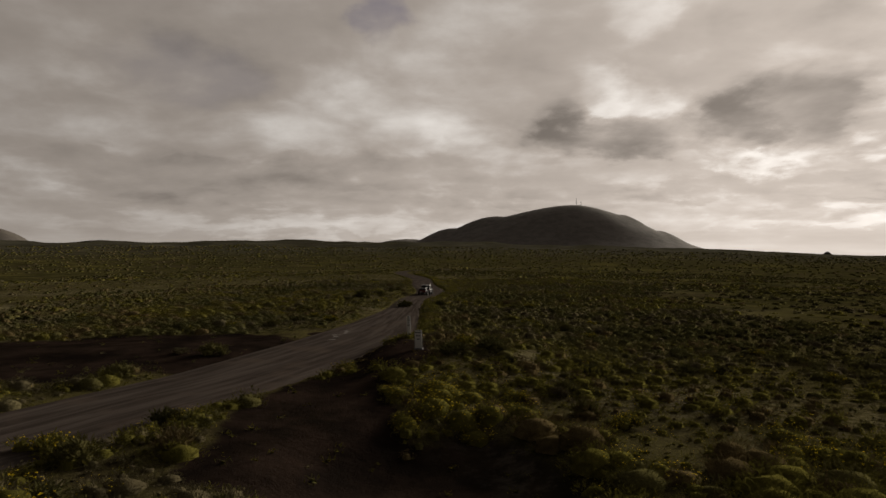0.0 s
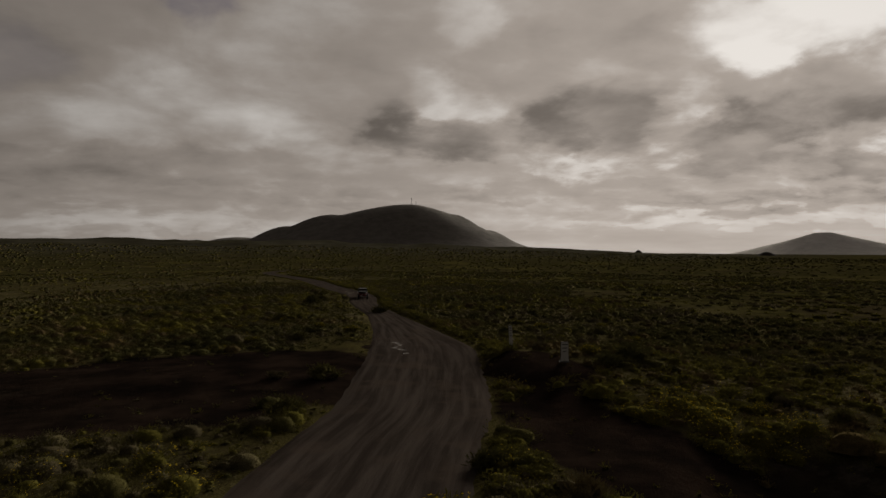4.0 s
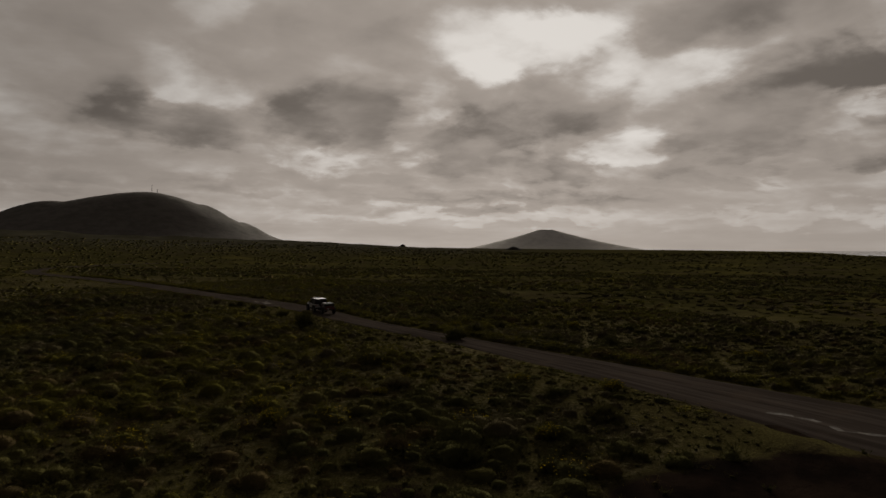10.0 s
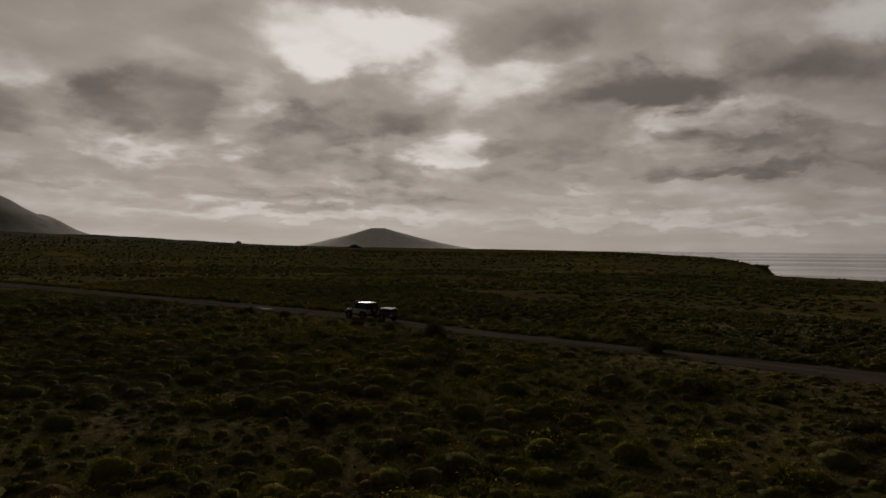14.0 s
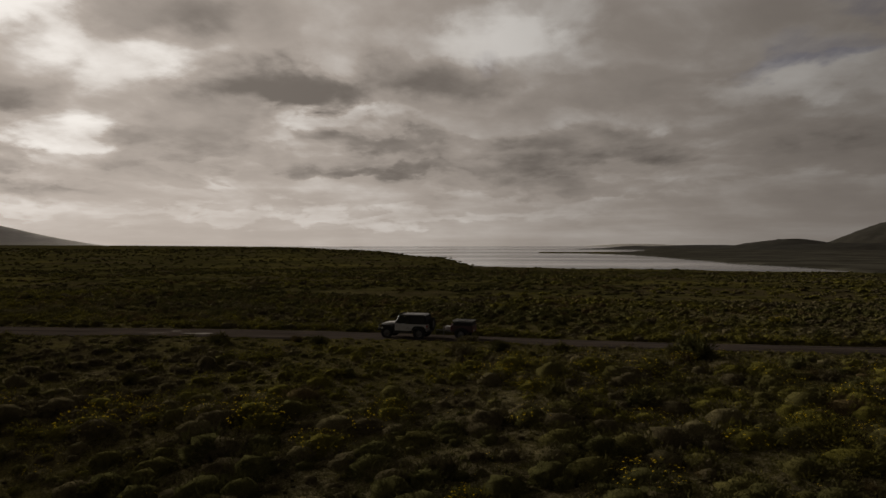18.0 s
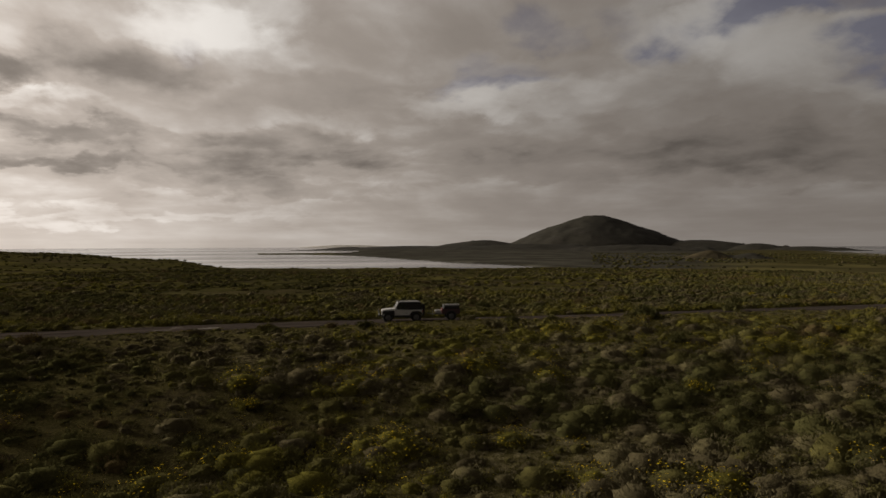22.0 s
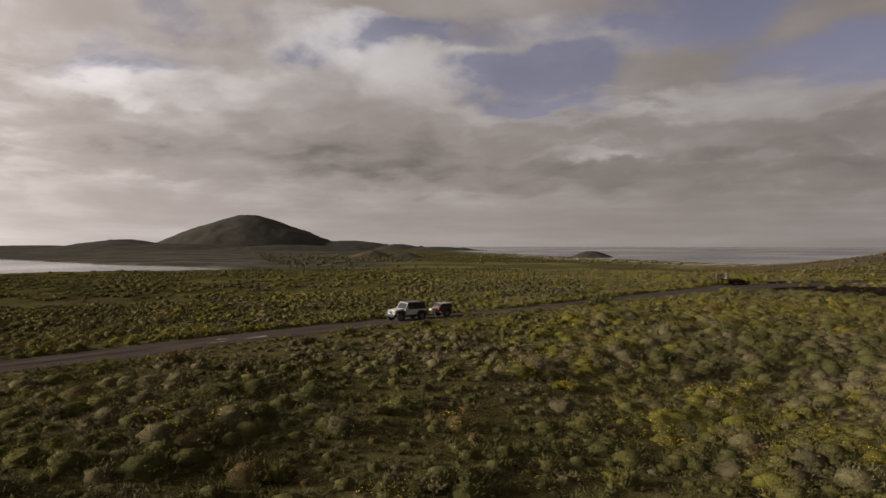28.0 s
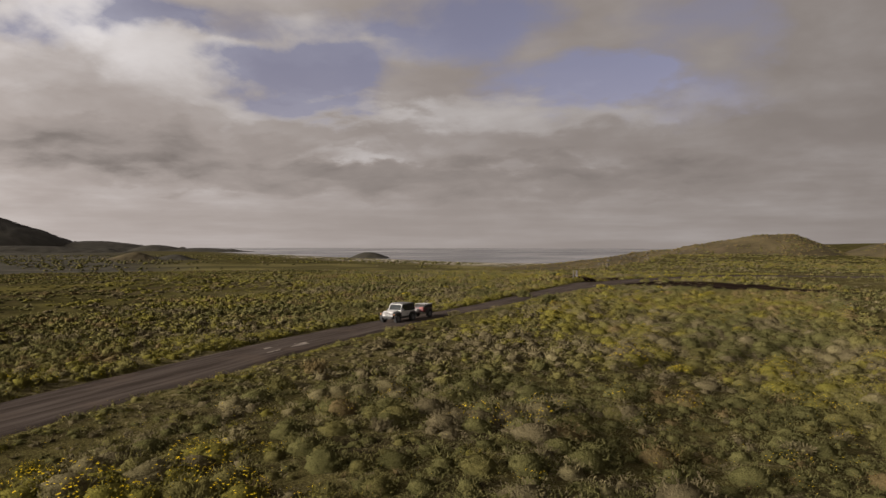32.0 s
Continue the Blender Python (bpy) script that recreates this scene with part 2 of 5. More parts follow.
mass = 0.0
for rows in (DARK_NORTH, DARK_SUNWARD, DARK_NORTHEAST, DARK_EAST, DARK_SOUTHEAST, DARK_SOUTH, DARK_SOUTHWEST):
    mass = masses(rows, mass, -0.40)
for rows in (BRIGHT_NORTH, BRIGHT_SUNWARD, BRIGHT_NORTHEAST, BRIGHT_EAST, BRIGHT_SOUTHEAST, BRIGHT_SOUTH, BRIGHT_SOUTHWEST):
    mass = masses(rows, mass, 0.42)
gaps = masses(BLUE_GAPS_SOUTH, masses(BLUE_GAPS_EAST, 0.0, 1.0), 1.0)
fade = N.ramp(dz, 0.0, 0.10)
tone = N.math("ADD", N.math("MULTIPLY", N.math("SUBTRACT", big, 0.5), 0.35), N.math("MULTIPLY", N.math("SUBTRACT", fine, 0.5), 0.85))
tone = N.math("MULTIPLY", tone, N.ramp(bearing_of, 95.0, 135.0, 1.0, 0.55))
tone = N.math("MULTIPLY", tone, N.math("ADD", 0.25, N.math("MULTIPLY", fade, 0.75)))
low_streaks = N.math("MULTIPLY", N.math("SUBTRACT", streak, 0.5), N.ramp(dz, 0.015, 0.20, 0.42, 0.05))
tone = N.math("ADD", tone, low_streaks)
tone = N.math("ADD", tone, mass)
tone = N.math("ADD", tone, 0.50)
SKY_DARK, SKY_MID, SKY_LIGHT = (0.128, 0.110, 0.095), (0.31, 0.270, 0.236), (0.62, 0.585, 0.545)
cloud = N.mix(N.ramp(tone, -0.22, 0.55), SKY_DARK, SKY_MID)
cloud = N.mix(N.ramp(tone, 0.42, 1.0), cloud, SKY_LIGHT)
glow = N.math("ADD", 0.42, N.math("MULTIPLY", N.math("POWER", toward_sun, 3.0), 0.20))
# brighter on the sun's side, darker overhead and away from it
sunward = N.vec("DOT_PRODUCT", way, (math.sin(radians(47)), math.cos(radians(47)), 0.0))
glow = N.math("MULTIPLY", glow, N.math("POWER", 2.0, N.math("ADD", N.ramp(sunward, -1.0, 0.3, -0.2, 0.75, False), N.ramp(sunward, 0.3, 1.0, 0.0, 1.35))))
glow = N.math("MULTIPLY", glow, N.ramp(dz, 0.44, 0.80, 1.0, 0.4))
away_west = N.vec("DOT_PRODUCT", way, (math.sin(radians(262)), math.cos(radians(262)), 0.0))
glow = N.math("MULTIPLY", glow, N.ramp(away_west, 0.45, 0.9, 1.0, 0.8))
glow = N.math("MULTIPLY", glow, N.ramp(dz, 0.01, 0.20, 1.14, 1.0))
north_west = N.vec("DOT_PRODUCT", way, (math.sin(radians(-42)), math.cos(radians(-42)), 0.0))
glow = N.math("MULTIPLY", glow, N.ramp(north_west, 0.60, 1.0, 1.0, 1.7))
# thinner cloud over the bay
thin = N.math("POWER", N.math("MULTIPLY_ADD", bearing_of, 1 / 10.0, -10.8), 2.0)
glow = N.math("MULTIPLY", glow, N.ramp(thin, 0.0, 3.0, 1.14, 1.0))
cloud = N.vec("SCALE", cloud, glow)
blue = N.vec("MULTIPLY", sky.outputs[0], (0.064, 0.045, 0.049))
gap = N.math("MULTIPLY", gaps, N.ramp(N.math("ADD", N.math("MULTIPLY", fine, 0.5), N.math("MULTIPLY", big, 0.5)), 0.61, 0.42))
gap = N.math("MINIMUM", gap, 0.72)
N.put(background.inputs[0], N.mix(gap, cloud, blue))
N.put(background.inputs[1], 1.0)

# ---------------------------------------------------------------- materials


def material(name, rough=0.8, metal=0.0, spec=0.5):
    m = bpy.data.materials.new(name)
    m.use_nodes = True
    shader = m.node_tree.nodes["Principled BSDF"]
    shader.inputs["Roughness"].default_value = rough
    shader.inputs["Metallic"].default_value = metal
    shader.inputs["Specular IOR Level"].default_value = spec
    return m, Nodes(m.node_tree), shader


def bumped(n, shader, value, strength, distance):
    node = n.add("ShaderNodeBump")
    n.put(node.inputs["Strength"], strength)
    n.put(node.inputs["Distance"], distance)
    n.put(node.inputs["Height"], value)
    n.put(shader.inputs["Normal"], node.outputs[0])


def place_of(n):
    return n.add("ShaderNodeTexCoord").outputs["Object"]


def paint(name, rgb, rough=0.5, metal=0.0, dirt=(0.10, 0.075, 0.055), dirty=0.25, scale=3.0):
    """A painted or plain surface with dust and small stains."""
    m, n, s = material(name, rough, metal)
    at = place_of(n)
    stain = n.math("MULTIPLY", n.ramp(n.noise(at, scale, 6.0, 0.65), 0.42, 0.75), dirty)
    n.put(s.inputs["Base Color"], n.mix(stain, rgb, dirt))
    n.put(s.inputs["Roughness"], n.math("ADD", rough, n.math("MULTIPLY", stain, 0.5), clamp=True))
    bumped(n, s, n.noise(at, scale * 14, 3.0), 0.08, 0.01)
    return m


def foliage(name, low, high, tip, through=0.10):
    """Thin leaves that let some light through; colour changes from leaf to leaf, spray to spray and patch to patch."""
    m, n, s = material(name, 1.0, 0.0, 0.0)
    at = place_of(n)
    one = n.add("ShaderNodeNewGeometry").outputs["Random Per Island"]
    patch = n.ramp(n.noise(at, 0.21, 4.0, 0.6), 0.35, 0.65)
    clump = n.ramp(n.noise(at, 1.3, 3.0, 0.6), 0.36, 0.66)
    spray = n.noise(at, 14.0, 6.0, 0.72)
    gap_shade = n.noise(at, 24.0, 3.0, 0.6)
    share = n.math("ADD", n.math("MULTIPLY", one, 0.15), n.math("MULTIPLY", patch, 0.29))
    share = n.math("ADD", share, n.math("MULTIPLY", clump, 0.26))
    share = n.math("ADD", share, n.math("MULTIPLY", n.ramp(spray, 0.3, 0.7), 0.30))
    colour = n.mix(share, low, high)
    colour = n.mix(n.ramp(spray, 0.56, 0.70, 0.0, 0.6), colour, tip)
    # Fine noise paints in the dark, shaded twig gaps between the leaves.
    colour = n.mix(n.ramp(gap_shade, 0.36, 0.50, 0.38, 0.0), colour, (0.030, 0.023, 0.015))
    bump = n.add("ShaderNodeBump")
    n.put(bump.inputs["Strength"], 0.9)
    n.put(bump.inputs["Distance"], 0.08)
    n.put(bump.inputs["Height"], n.noise(at, 20.0, 4.0, 0.7))
    front, back, mixed = n.add("ShaderNodeBsdfDiffuse"), n.add("ShaderNodeBsdfTranslucent"), n.add("ShaderNodeMixShader")
    for node in (front, back):
        n.put(node.inputs["Color"], colour)
        n.put(node.inputs["Normal"], bump.outputs[0])
    n.put(mixed.inputs[0], through)
    n.put(mixed.inputs[1], front.outputs[0])
    n.put(mixed.inputs[2], back.outputs[0])
    n.put(m.node_tree.nodes["Material Output"].inputs["Surface"], mixed.outputs[0])
    m.node_tree.nodes.remove(s)
    return m


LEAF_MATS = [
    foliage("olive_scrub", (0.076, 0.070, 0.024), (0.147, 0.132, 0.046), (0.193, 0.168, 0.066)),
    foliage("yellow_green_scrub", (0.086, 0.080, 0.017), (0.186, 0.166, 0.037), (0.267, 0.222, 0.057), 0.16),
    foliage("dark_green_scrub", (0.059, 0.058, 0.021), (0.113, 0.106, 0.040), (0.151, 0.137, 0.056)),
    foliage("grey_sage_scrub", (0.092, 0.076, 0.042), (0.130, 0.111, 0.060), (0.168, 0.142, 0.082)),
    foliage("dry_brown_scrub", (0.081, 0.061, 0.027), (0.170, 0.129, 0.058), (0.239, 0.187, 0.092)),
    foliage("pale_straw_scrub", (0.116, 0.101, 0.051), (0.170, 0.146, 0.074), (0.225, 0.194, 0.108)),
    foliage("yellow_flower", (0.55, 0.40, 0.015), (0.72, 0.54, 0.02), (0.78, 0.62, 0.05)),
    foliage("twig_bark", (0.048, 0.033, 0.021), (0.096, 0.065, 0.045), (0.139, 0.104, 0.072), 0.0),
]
FLOWER, TWIG = 6, 7


def ground_material():
    """Reddish black volcanic soil with moss, dry grass and small stones."""
    m, n, s = material("scrubland_soil", 1.0, 0.0, 0.0)
    at = place_of(n)
    large = n.noise(at, 0.035, 5.0, 0.6)
    middle = n.noise(at, 0.32, 6.0, 0.62)
    small = n.noise(at, 2.6, 6.0, 0.65)
    grain = n.noise(at, 14.0, 4.0, 0.6)
    soil = n.mix(n.ramp(small, 0.35, 0.7), (0.026, 0.021, 0.012), (0.070, 0.056, 0.030))
    moss = n.mix(n.ramp(grain, 0.35, 0.7), (0.042, 0.037, 0.014), (0.112, 0.096, 0.036))
    straw = n.mix(n.ramp(grain, 0.35, 0.7), (0.13, 0.110, 0.060), (0.31, 0.27, 0.17))
    colour = n.mix(n.ramp(n.math("ADD", n.math("MULTIPLY", middle, 0.6), n.math("MULTIPLY", small, 0.4)), 0.36, 0.54), soil, moss)
    colour = n.mix(n.ramp(n.math("ADD", n.math("MULTIPLY", large, 0.5), n.math("MULTIPLY", small, 0.5)), 0.49, 0.62, 0.0, 0.55), colour, straw)
    bare = n.add("ShaderNodeAttribute")
    bare.attribute_name = "bare"
    earth = n.mix(n.ramp(middle, 0.35, 0.7), (0.010, 0.0075, 0.006), (0.030, 0.020, 0.015))
    colour = n.mix(n.ramp(n.math("ADD", bare.outputs["Fac"], n.math("MULTIPLY", n.math("SUBTRACT", small, 0.5), 0.5)), 0.35, 0.65), colour, earth)
    # Average colour of far scrub, with the bushes' own shade mixed in.
    shaded_canopy = n.add("ShaderNodeAttribute")
    shaded_canopy.attribute_name = "shaded_canopy"
    scrub = n.mix(n.ramp(n.noise(at, 0.11, 7.0, 0.7), 0.38, 0.66), (0.026, 0.024, 0.009), (0.082, 0.073, 0.025))
    scrub = n.mix(n.ramp(n.noise(at, 0.022, 6.0, 0.68), 0.50, 0.62, 0.0, 0.75), scrub, (0.060, 0.047, 0.027))
    scrub = n.mix(n.ramp(n.noise(n.vec("ADD", at, (300.0, 70.0, 0.0)), 0.013, 6.0, 0.68), 0.52, 0.64, 0.0, 0.8), scrub, (0.100, 0.086, 0.026))
    colour = n.mix(shaded_canopy.outputs["Fac"], colour, scrub)
    far = n.add("ShaderNodeAttribute")
    far.attribute_name = "sand"
    sand = n.mix(n.ramp(n.noise(at, 0.07, 7.0, 0.78), 0.48, 0.58), (0.075, 0.068, 0.040), (0.46, 0.41, 0.33))
    colour = n.mix(far.outputs["Fac"], colour, sand)
    meadow = n.add("ShaderNodeAttribute")
    meadow.attribute_name = "meadow"
    colour = n.mix(meadow.outputs["Fac"], colour, n.mix(n.ramp(n.noise(at, 0.012, 4.0), 0.4, 0.6), (0.066, 0.058, 0.026), (0.135, 0.118, 0.046)))
    # Grey lava tone, lightened so that it carries the distance haze as well.
    ash = n.add("ShaderNodeAttribute")
    ash.attribute_name = "ash"
    lava = n.mix(n.ramp(n.noise(at, 0.016, 7.0, 0.7), 0.36, 0.66), (0.044, 0.042, 0.034), (0.100, 0.095, 0.080))
    colour = n.mix(ash.outputs["Fac"], colour, lava)
    n.put(s.inputs["Base Color"], colour)
    bumped(n, s, n.math("ADD", n.math("MULTIPLY", small, 0.7), n.math("MULTIPLY", grain, 0.3)), n.math("SUBTRACT", 0.8, n.math("MULTIPLY", shaded_canopy.outputs["Fac"], 0.7)), 0.12)
    return m


def road_material():
    """Packed grey-brown earth with tyre tracks along it, damp stains and gravel."""
    m, n, s = material("packed_earth_road", 0.9, 0.0, 0.0)
    at = place_of(n)
    uv = n.add("ShaderNodeTexCoord").outputs["UV"]
    across, along, _ = n.split(uv)
    track = n.noise(n.combine(n.math("MULTIPLY", across, 6.5), n.math("MULTIPLY", along, 0.09), 0.0), 1.0, 5.0, 0.6, 0.3)
    stain = n.noise(at, 0.30, 6.0, 0.6)
    grain = n.noise(at, 9.0, 6.0, 0.7)
    colour = n.mix(n.ramp(track, 0.36, 0.66), (0.041, 0.033, 0.028), (0.081, 0.067, 0.058))
    colour = n.mix(n.ramp(stain, 0.50, 0.66, 0.0, 0.6), colour, (0.080, 0.062, 0.050))
    colour = n.mix(n.ramp(grain, 0.60, 0.75, 0.0, 0.45), colour, (0.12, 0.10, 0.088))
    n.put(s.inputs["Base Color"], colour)
    n.put(s.inputs["Roughness"], n.ramp(stain, 0.36, 0.52, 0.80, 0.97))
    bumped(n, s, n.math("ADD", n.math("MULTIPLY", track, 0.8), n.math("MULTIPLY", grain, 0.2)), 0.7, 0.08)
    return m


def earth_material():
    m, n, s = material("dark_bare_earth", 1.0, 0.0, 0.0)
    at = place_of(n)
    small, grain = n.noise(at, 0.7, 6.0, 0.65), n.noise(at, 7.0, 5.0, 0.65)
    n.put(s.inputs["Base Color"], n.mix(n.ramp(grain, 0.62, 0.75, 0.0, 0.4), n.mix(n.ramp(small, 0.35, 0.68), (0.012, 0.009, 0.007), (0.034, 0.024, 0.018)), (0.055, 0.044, 0.036)))
    bumped(n, s, n.math("ADD", n.math("MULTIPLY", small, 0.6), n.math("MULTIPLY", grain, 0.4)), 0.8, 0.1)
    return m


def hill_material(name, low, high, ash):
    m, n, s = material(name, 0.95, 0.0, 0.1)
    at = place_of(n)
    fine = n.noise(at, 0.035, 8.0, 0.68)
    broad = n.noise(at, 0.006, 4.0, 0.6)
    gully = n.noise(n.vec("MULTIPLY", at, (1.0, 1.0, 0.12)), 0.018, 6.0, 0.62)
    colour = n.mix(n.ramp(fine, 0.36, 0.66), low, high)
    colour = n.mix(n.ramp(n.math("ADD", n.math("MULTIPLY", broad, 0.5), n.math("MULTIPLY", gully, 0.5)), 0.50, 0.62, 0.0, 0.6), colour, ash)
    n.put(s.inputs["Base Color"], colour)
    bumped(n, s, n.math("ADD", n.math("MULTIPLY", fine, 0.6), n.math("MULTIPLY", gully, 0.6)), 0.4, 6.0)
    return m


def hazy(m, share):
    """Stands in for the haze before a far hill: the slope lets part of the sky behind show through."""
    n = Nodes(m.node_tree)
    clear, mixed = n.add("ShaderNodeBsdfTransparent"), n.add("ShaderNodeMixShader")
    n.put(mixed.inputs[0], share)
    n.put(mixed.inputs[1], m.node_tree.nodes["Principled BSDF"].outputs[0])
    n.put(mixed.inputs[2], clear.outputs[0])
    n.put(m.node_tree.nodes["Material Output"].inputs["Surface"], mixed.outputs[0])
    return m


def sea_material():
    m, n, s = material("sea_water", 0.12, 0.0, 0.5)
    at = place_of(n)
    n.put(s.inputs["Base Color"], (0.030, 0.036, 0.040))
    s.inputs["IOR"].default_value = 1.33
    wind = n.noise(n.vec("MULTIPLY", at, (1.0, 0.35, 1.0)), 0.004, 5.0, 0.6)
    n.put(s.inputs["Roughness"], n.ramp(wind, 0.35, 0.65, 0.06, 0.20))
    bumped(n, s, n.noise(n.vec("MULTIPLY", at, (1.0, 0.5, 1.0)), 0.10, 6.0, 0.62), 0.10, 1.0)
    return m


def water_material():
    m, n, s = material("puddle_water", 0.6, 0.0, 0.10)
    at = place_of(n)
    n.put(s.inputs["Base Color"], n.mix(n.ramp(n.noise(at, 2.0), 0.4, 0.6), (0.06, 0.05, 0.042), (0.13, 0.113, 0.098)))
    n.put(s.inputs["Roughness"], n.ramp(n.noise(at, 1.5, 4.0), 0.35, 0.65, 0.52, 0.85))
    return m


def dry_mud_material():
    m, n, s = material("pale_dried_mud", 0.95, 0.0, 0.1)
    at = place_of(n)
    n.put(s.inputs["Base Color"], n.mix(n.ramp(n.noise(at, 1.6, 6.0, 0.65), 0.38, 0.62), (0.10, 0.085, 0.07), (0.24, 0.21, 0.18)))
    bumped(n, s, n.noise(at, 6.0, 5.0, 0.6), 0.4, 0.03)
    return m


EARTH = earth_material()
SOIL, ROAD, SEA, PUDDLE = ground_material(), road_material(), sea_material(), water_material()
DRY_MUD = dry_mud_material()
# Haze is put into these base colours too: the first lifted, the second greyed.
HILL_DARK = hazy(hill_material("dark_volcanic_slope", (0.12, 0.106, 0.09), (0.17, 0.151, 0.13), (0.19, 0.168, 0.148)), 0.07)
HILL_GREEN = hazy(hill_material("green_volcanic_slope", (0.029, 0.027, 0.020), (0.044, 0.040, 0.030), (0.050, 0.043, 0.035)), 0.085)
HILL_GRASS = hill_material("dry_grass_slope", (0.040, 0.032, 0.016), (0.086, 0.068, 0.034), (0.080, 0.056, 0.036))
# The pale base colour is painted haze; the island's own slope is darker.
HILL_HAZED = hazy(hill_material("hazed_island_slope", (0.62, 0.585, 0.53), (0.72, 0.68, 0.62), (0.76, 0.715, 0.65)), 0.22)
BOULDER = hill_material("grey_lava_boulder", (0.045, 0.039, 0.03), (0.09, 0.078, 0.062), (0.12, 0.105, 0.085))
ROCK = hill_material("black_lava_rock", (0.018, 0.016, 0.015), (0.05, 0.045, 0.04), (0.07, 0.06, 0.05))

# ---------------------------------------------------------------- the lie of the land
K = 1.12
CX, CY = -20.0, 10.0
SEA_Z = -12.2
ROAD_LINE = (
    (-78, -137), (-53, -119), (-34.5, -102), (-23.6, -86), (-17.0, -74), (-13.8, -66), (-11.3, -60), (-8.2, -48), (-6.5, -40), (-5.7, -33), (-5.2, -25), (-4.8, -15), (-4.7, -3),
    (-4.4, 7), (-3.8, 14), (-2.7, 22), (-2.2, 29), (-2.2, 36), (-2.5, 42), (-3.1, 49), (-3.7, 56), (-4.4, 64), (-4.9, 74), (-5.4, 88), (-6.6, 110), (-10, 138), (-16, 174),
    (-19, 213), (-11, 252), (6, 293), (33, 336), (78, 386))
SIDE_LINE = [(x * K, y * K) for x, y in ((-9.2, -34.5), (-13, -38.6), (-19, -41.6), (-27, -44.5), (-38, -47.5), (-54, -50), (-80, -54))]


def smooth_line(points, step=1.0):
    """A Catmull-Rom line through the points, cut into even steps."""
    p = np.array(points, float)
    p = np.vstack([2 * p[0] - p[1], p, 2 * p[-1] - p[-2]])
    out = []
    for n in range(1, len(p) - 2):
        a, b, c, d = p[n - 1:n + 3]
        for t in np.linspace(0, 1, max(2, int(np.linalg.norm(c - b) / step)), endpoint=False):
            out.append(0.5 * (2 * b + (c - a) * t + (2 * a - 5 * b + 4 * c - d) * t * t + (3 * b - a - 3 * c + d) * t ** 3))
    out.append(p[-2])
    return np.array(out)


ROAD_PTS = smooth_line(ROAD_LINE, 1.2)
SIDE_PTS = smooth_line(SIDE_LINE, 1.5)


def lattice(ix, iy, seed):
    h = (ix.astype(np.int64) * 374761393 + iy.astype(np.int64) * 668265263 + seed * 974634777) & 0x7FFFFFFF
    h = ((h ^ (h >> 13)) * 1274126177) & 0x7FFFFFFF
    return ((h ^ (h >> 16)) & 0xFFFF) / 65535.0


def vnoise(x, y, seed=0):
    ix, iy = np.floor(x), np.floor(y)
    fx, fy = x - ix, y - iy
    fx, fy = fx * fx * (3 - 2 * fx), fy * fy * (3 - 2 * fy)
    a, b = lattice(ix, iy, seed), lattice(ix + 1, iy, seed)
    c, d = lattice(ix, iy + 1, seed), lattice(ix + 1, iy + 1, seed)
    return (a * (1 - fx) + b * fx) * (1 - fy) + (c * (1 - fx) + d * fx) * fy


def fbm(x, y, octaves=4, seed=0):
    total, size = 0.0, 0.5
    for n in range(octaves):
        total = total + size * (vnoise(x * 2 ** n, y * 2 ** n, seed + 17 * n) - 0.5)
        size *= 0.5
    return total


def step(lo, hi, v):
    t = np.clip((v - lo) / (hi - lo), 0, 1)
    return t * t * (3 - 2 * t)


def line_distance(x, y, line):
    """Distance to a line of points, and how far along it the nearest one lies."""
    best, where = np.full(x.shape, 1e9), np.zeros(x.shape)
    along = np.r_[0, np.cumsum(np.linalg.norm(np.diff(line, axis=0), axis=1))]
    for n in range(len(line) - 1):
        (ax, ay), (bx, by) = line[n], line[n + 1]
        ux, uy = bx - ax, by - ay
        size = ux * ux + uy * uy
        t = np.clip(((x - ax) * ux + (y - ay) * uy) / size, 0, 1)
        d = np.hypot(x - ax - t * ux, y - ay - t * uy)
        near = d < best
        best = np.where(near, d, best)
        where = np.where(near, along[n] + t * math.sqrt(size), where)
    return best, where


# Bearing (degrees from north) and how far the plateau reaches there; the far shore of the bay; the ocean shore.
PLATEAU = ((-180, 2600), (40, 4700), (54, 2800), (64.5, 1350), (71, 960), (75.3, 840), (77.4, 760), (78.7, 720), (80, 520), (81.2, 380), (83, 300), (91, 275), (105, 265),
           (116, 255), (126, 240), (133, 225), (140, 205), (146, 185), (152, 168), (158, 155), (164, 155), (169, 180), (173, 260), (176, 480), (180, 2600))
FAR_SHORE = ((60, 5200), (88, 5200), (88.6, 1330), (93, 1290), (96, 1150), (98.5, 980), (101, 810), (104, 690), (108, 610), (111, 560), (113.5, 500), (116, 330), (119, 240), (180, 240))
OCEAN = ((60, 1500), (97, 1480), (100, 3600), (126, 3400), (134, 2000), (138, 1500), (141, 1250), (146, 980), (150, 860), (155, 750), (160, 700), (166, 680), (171, 680), (176, 690), (180, 720))


def knots(b, rows):
    return np.interp(b, *zip(*rows))


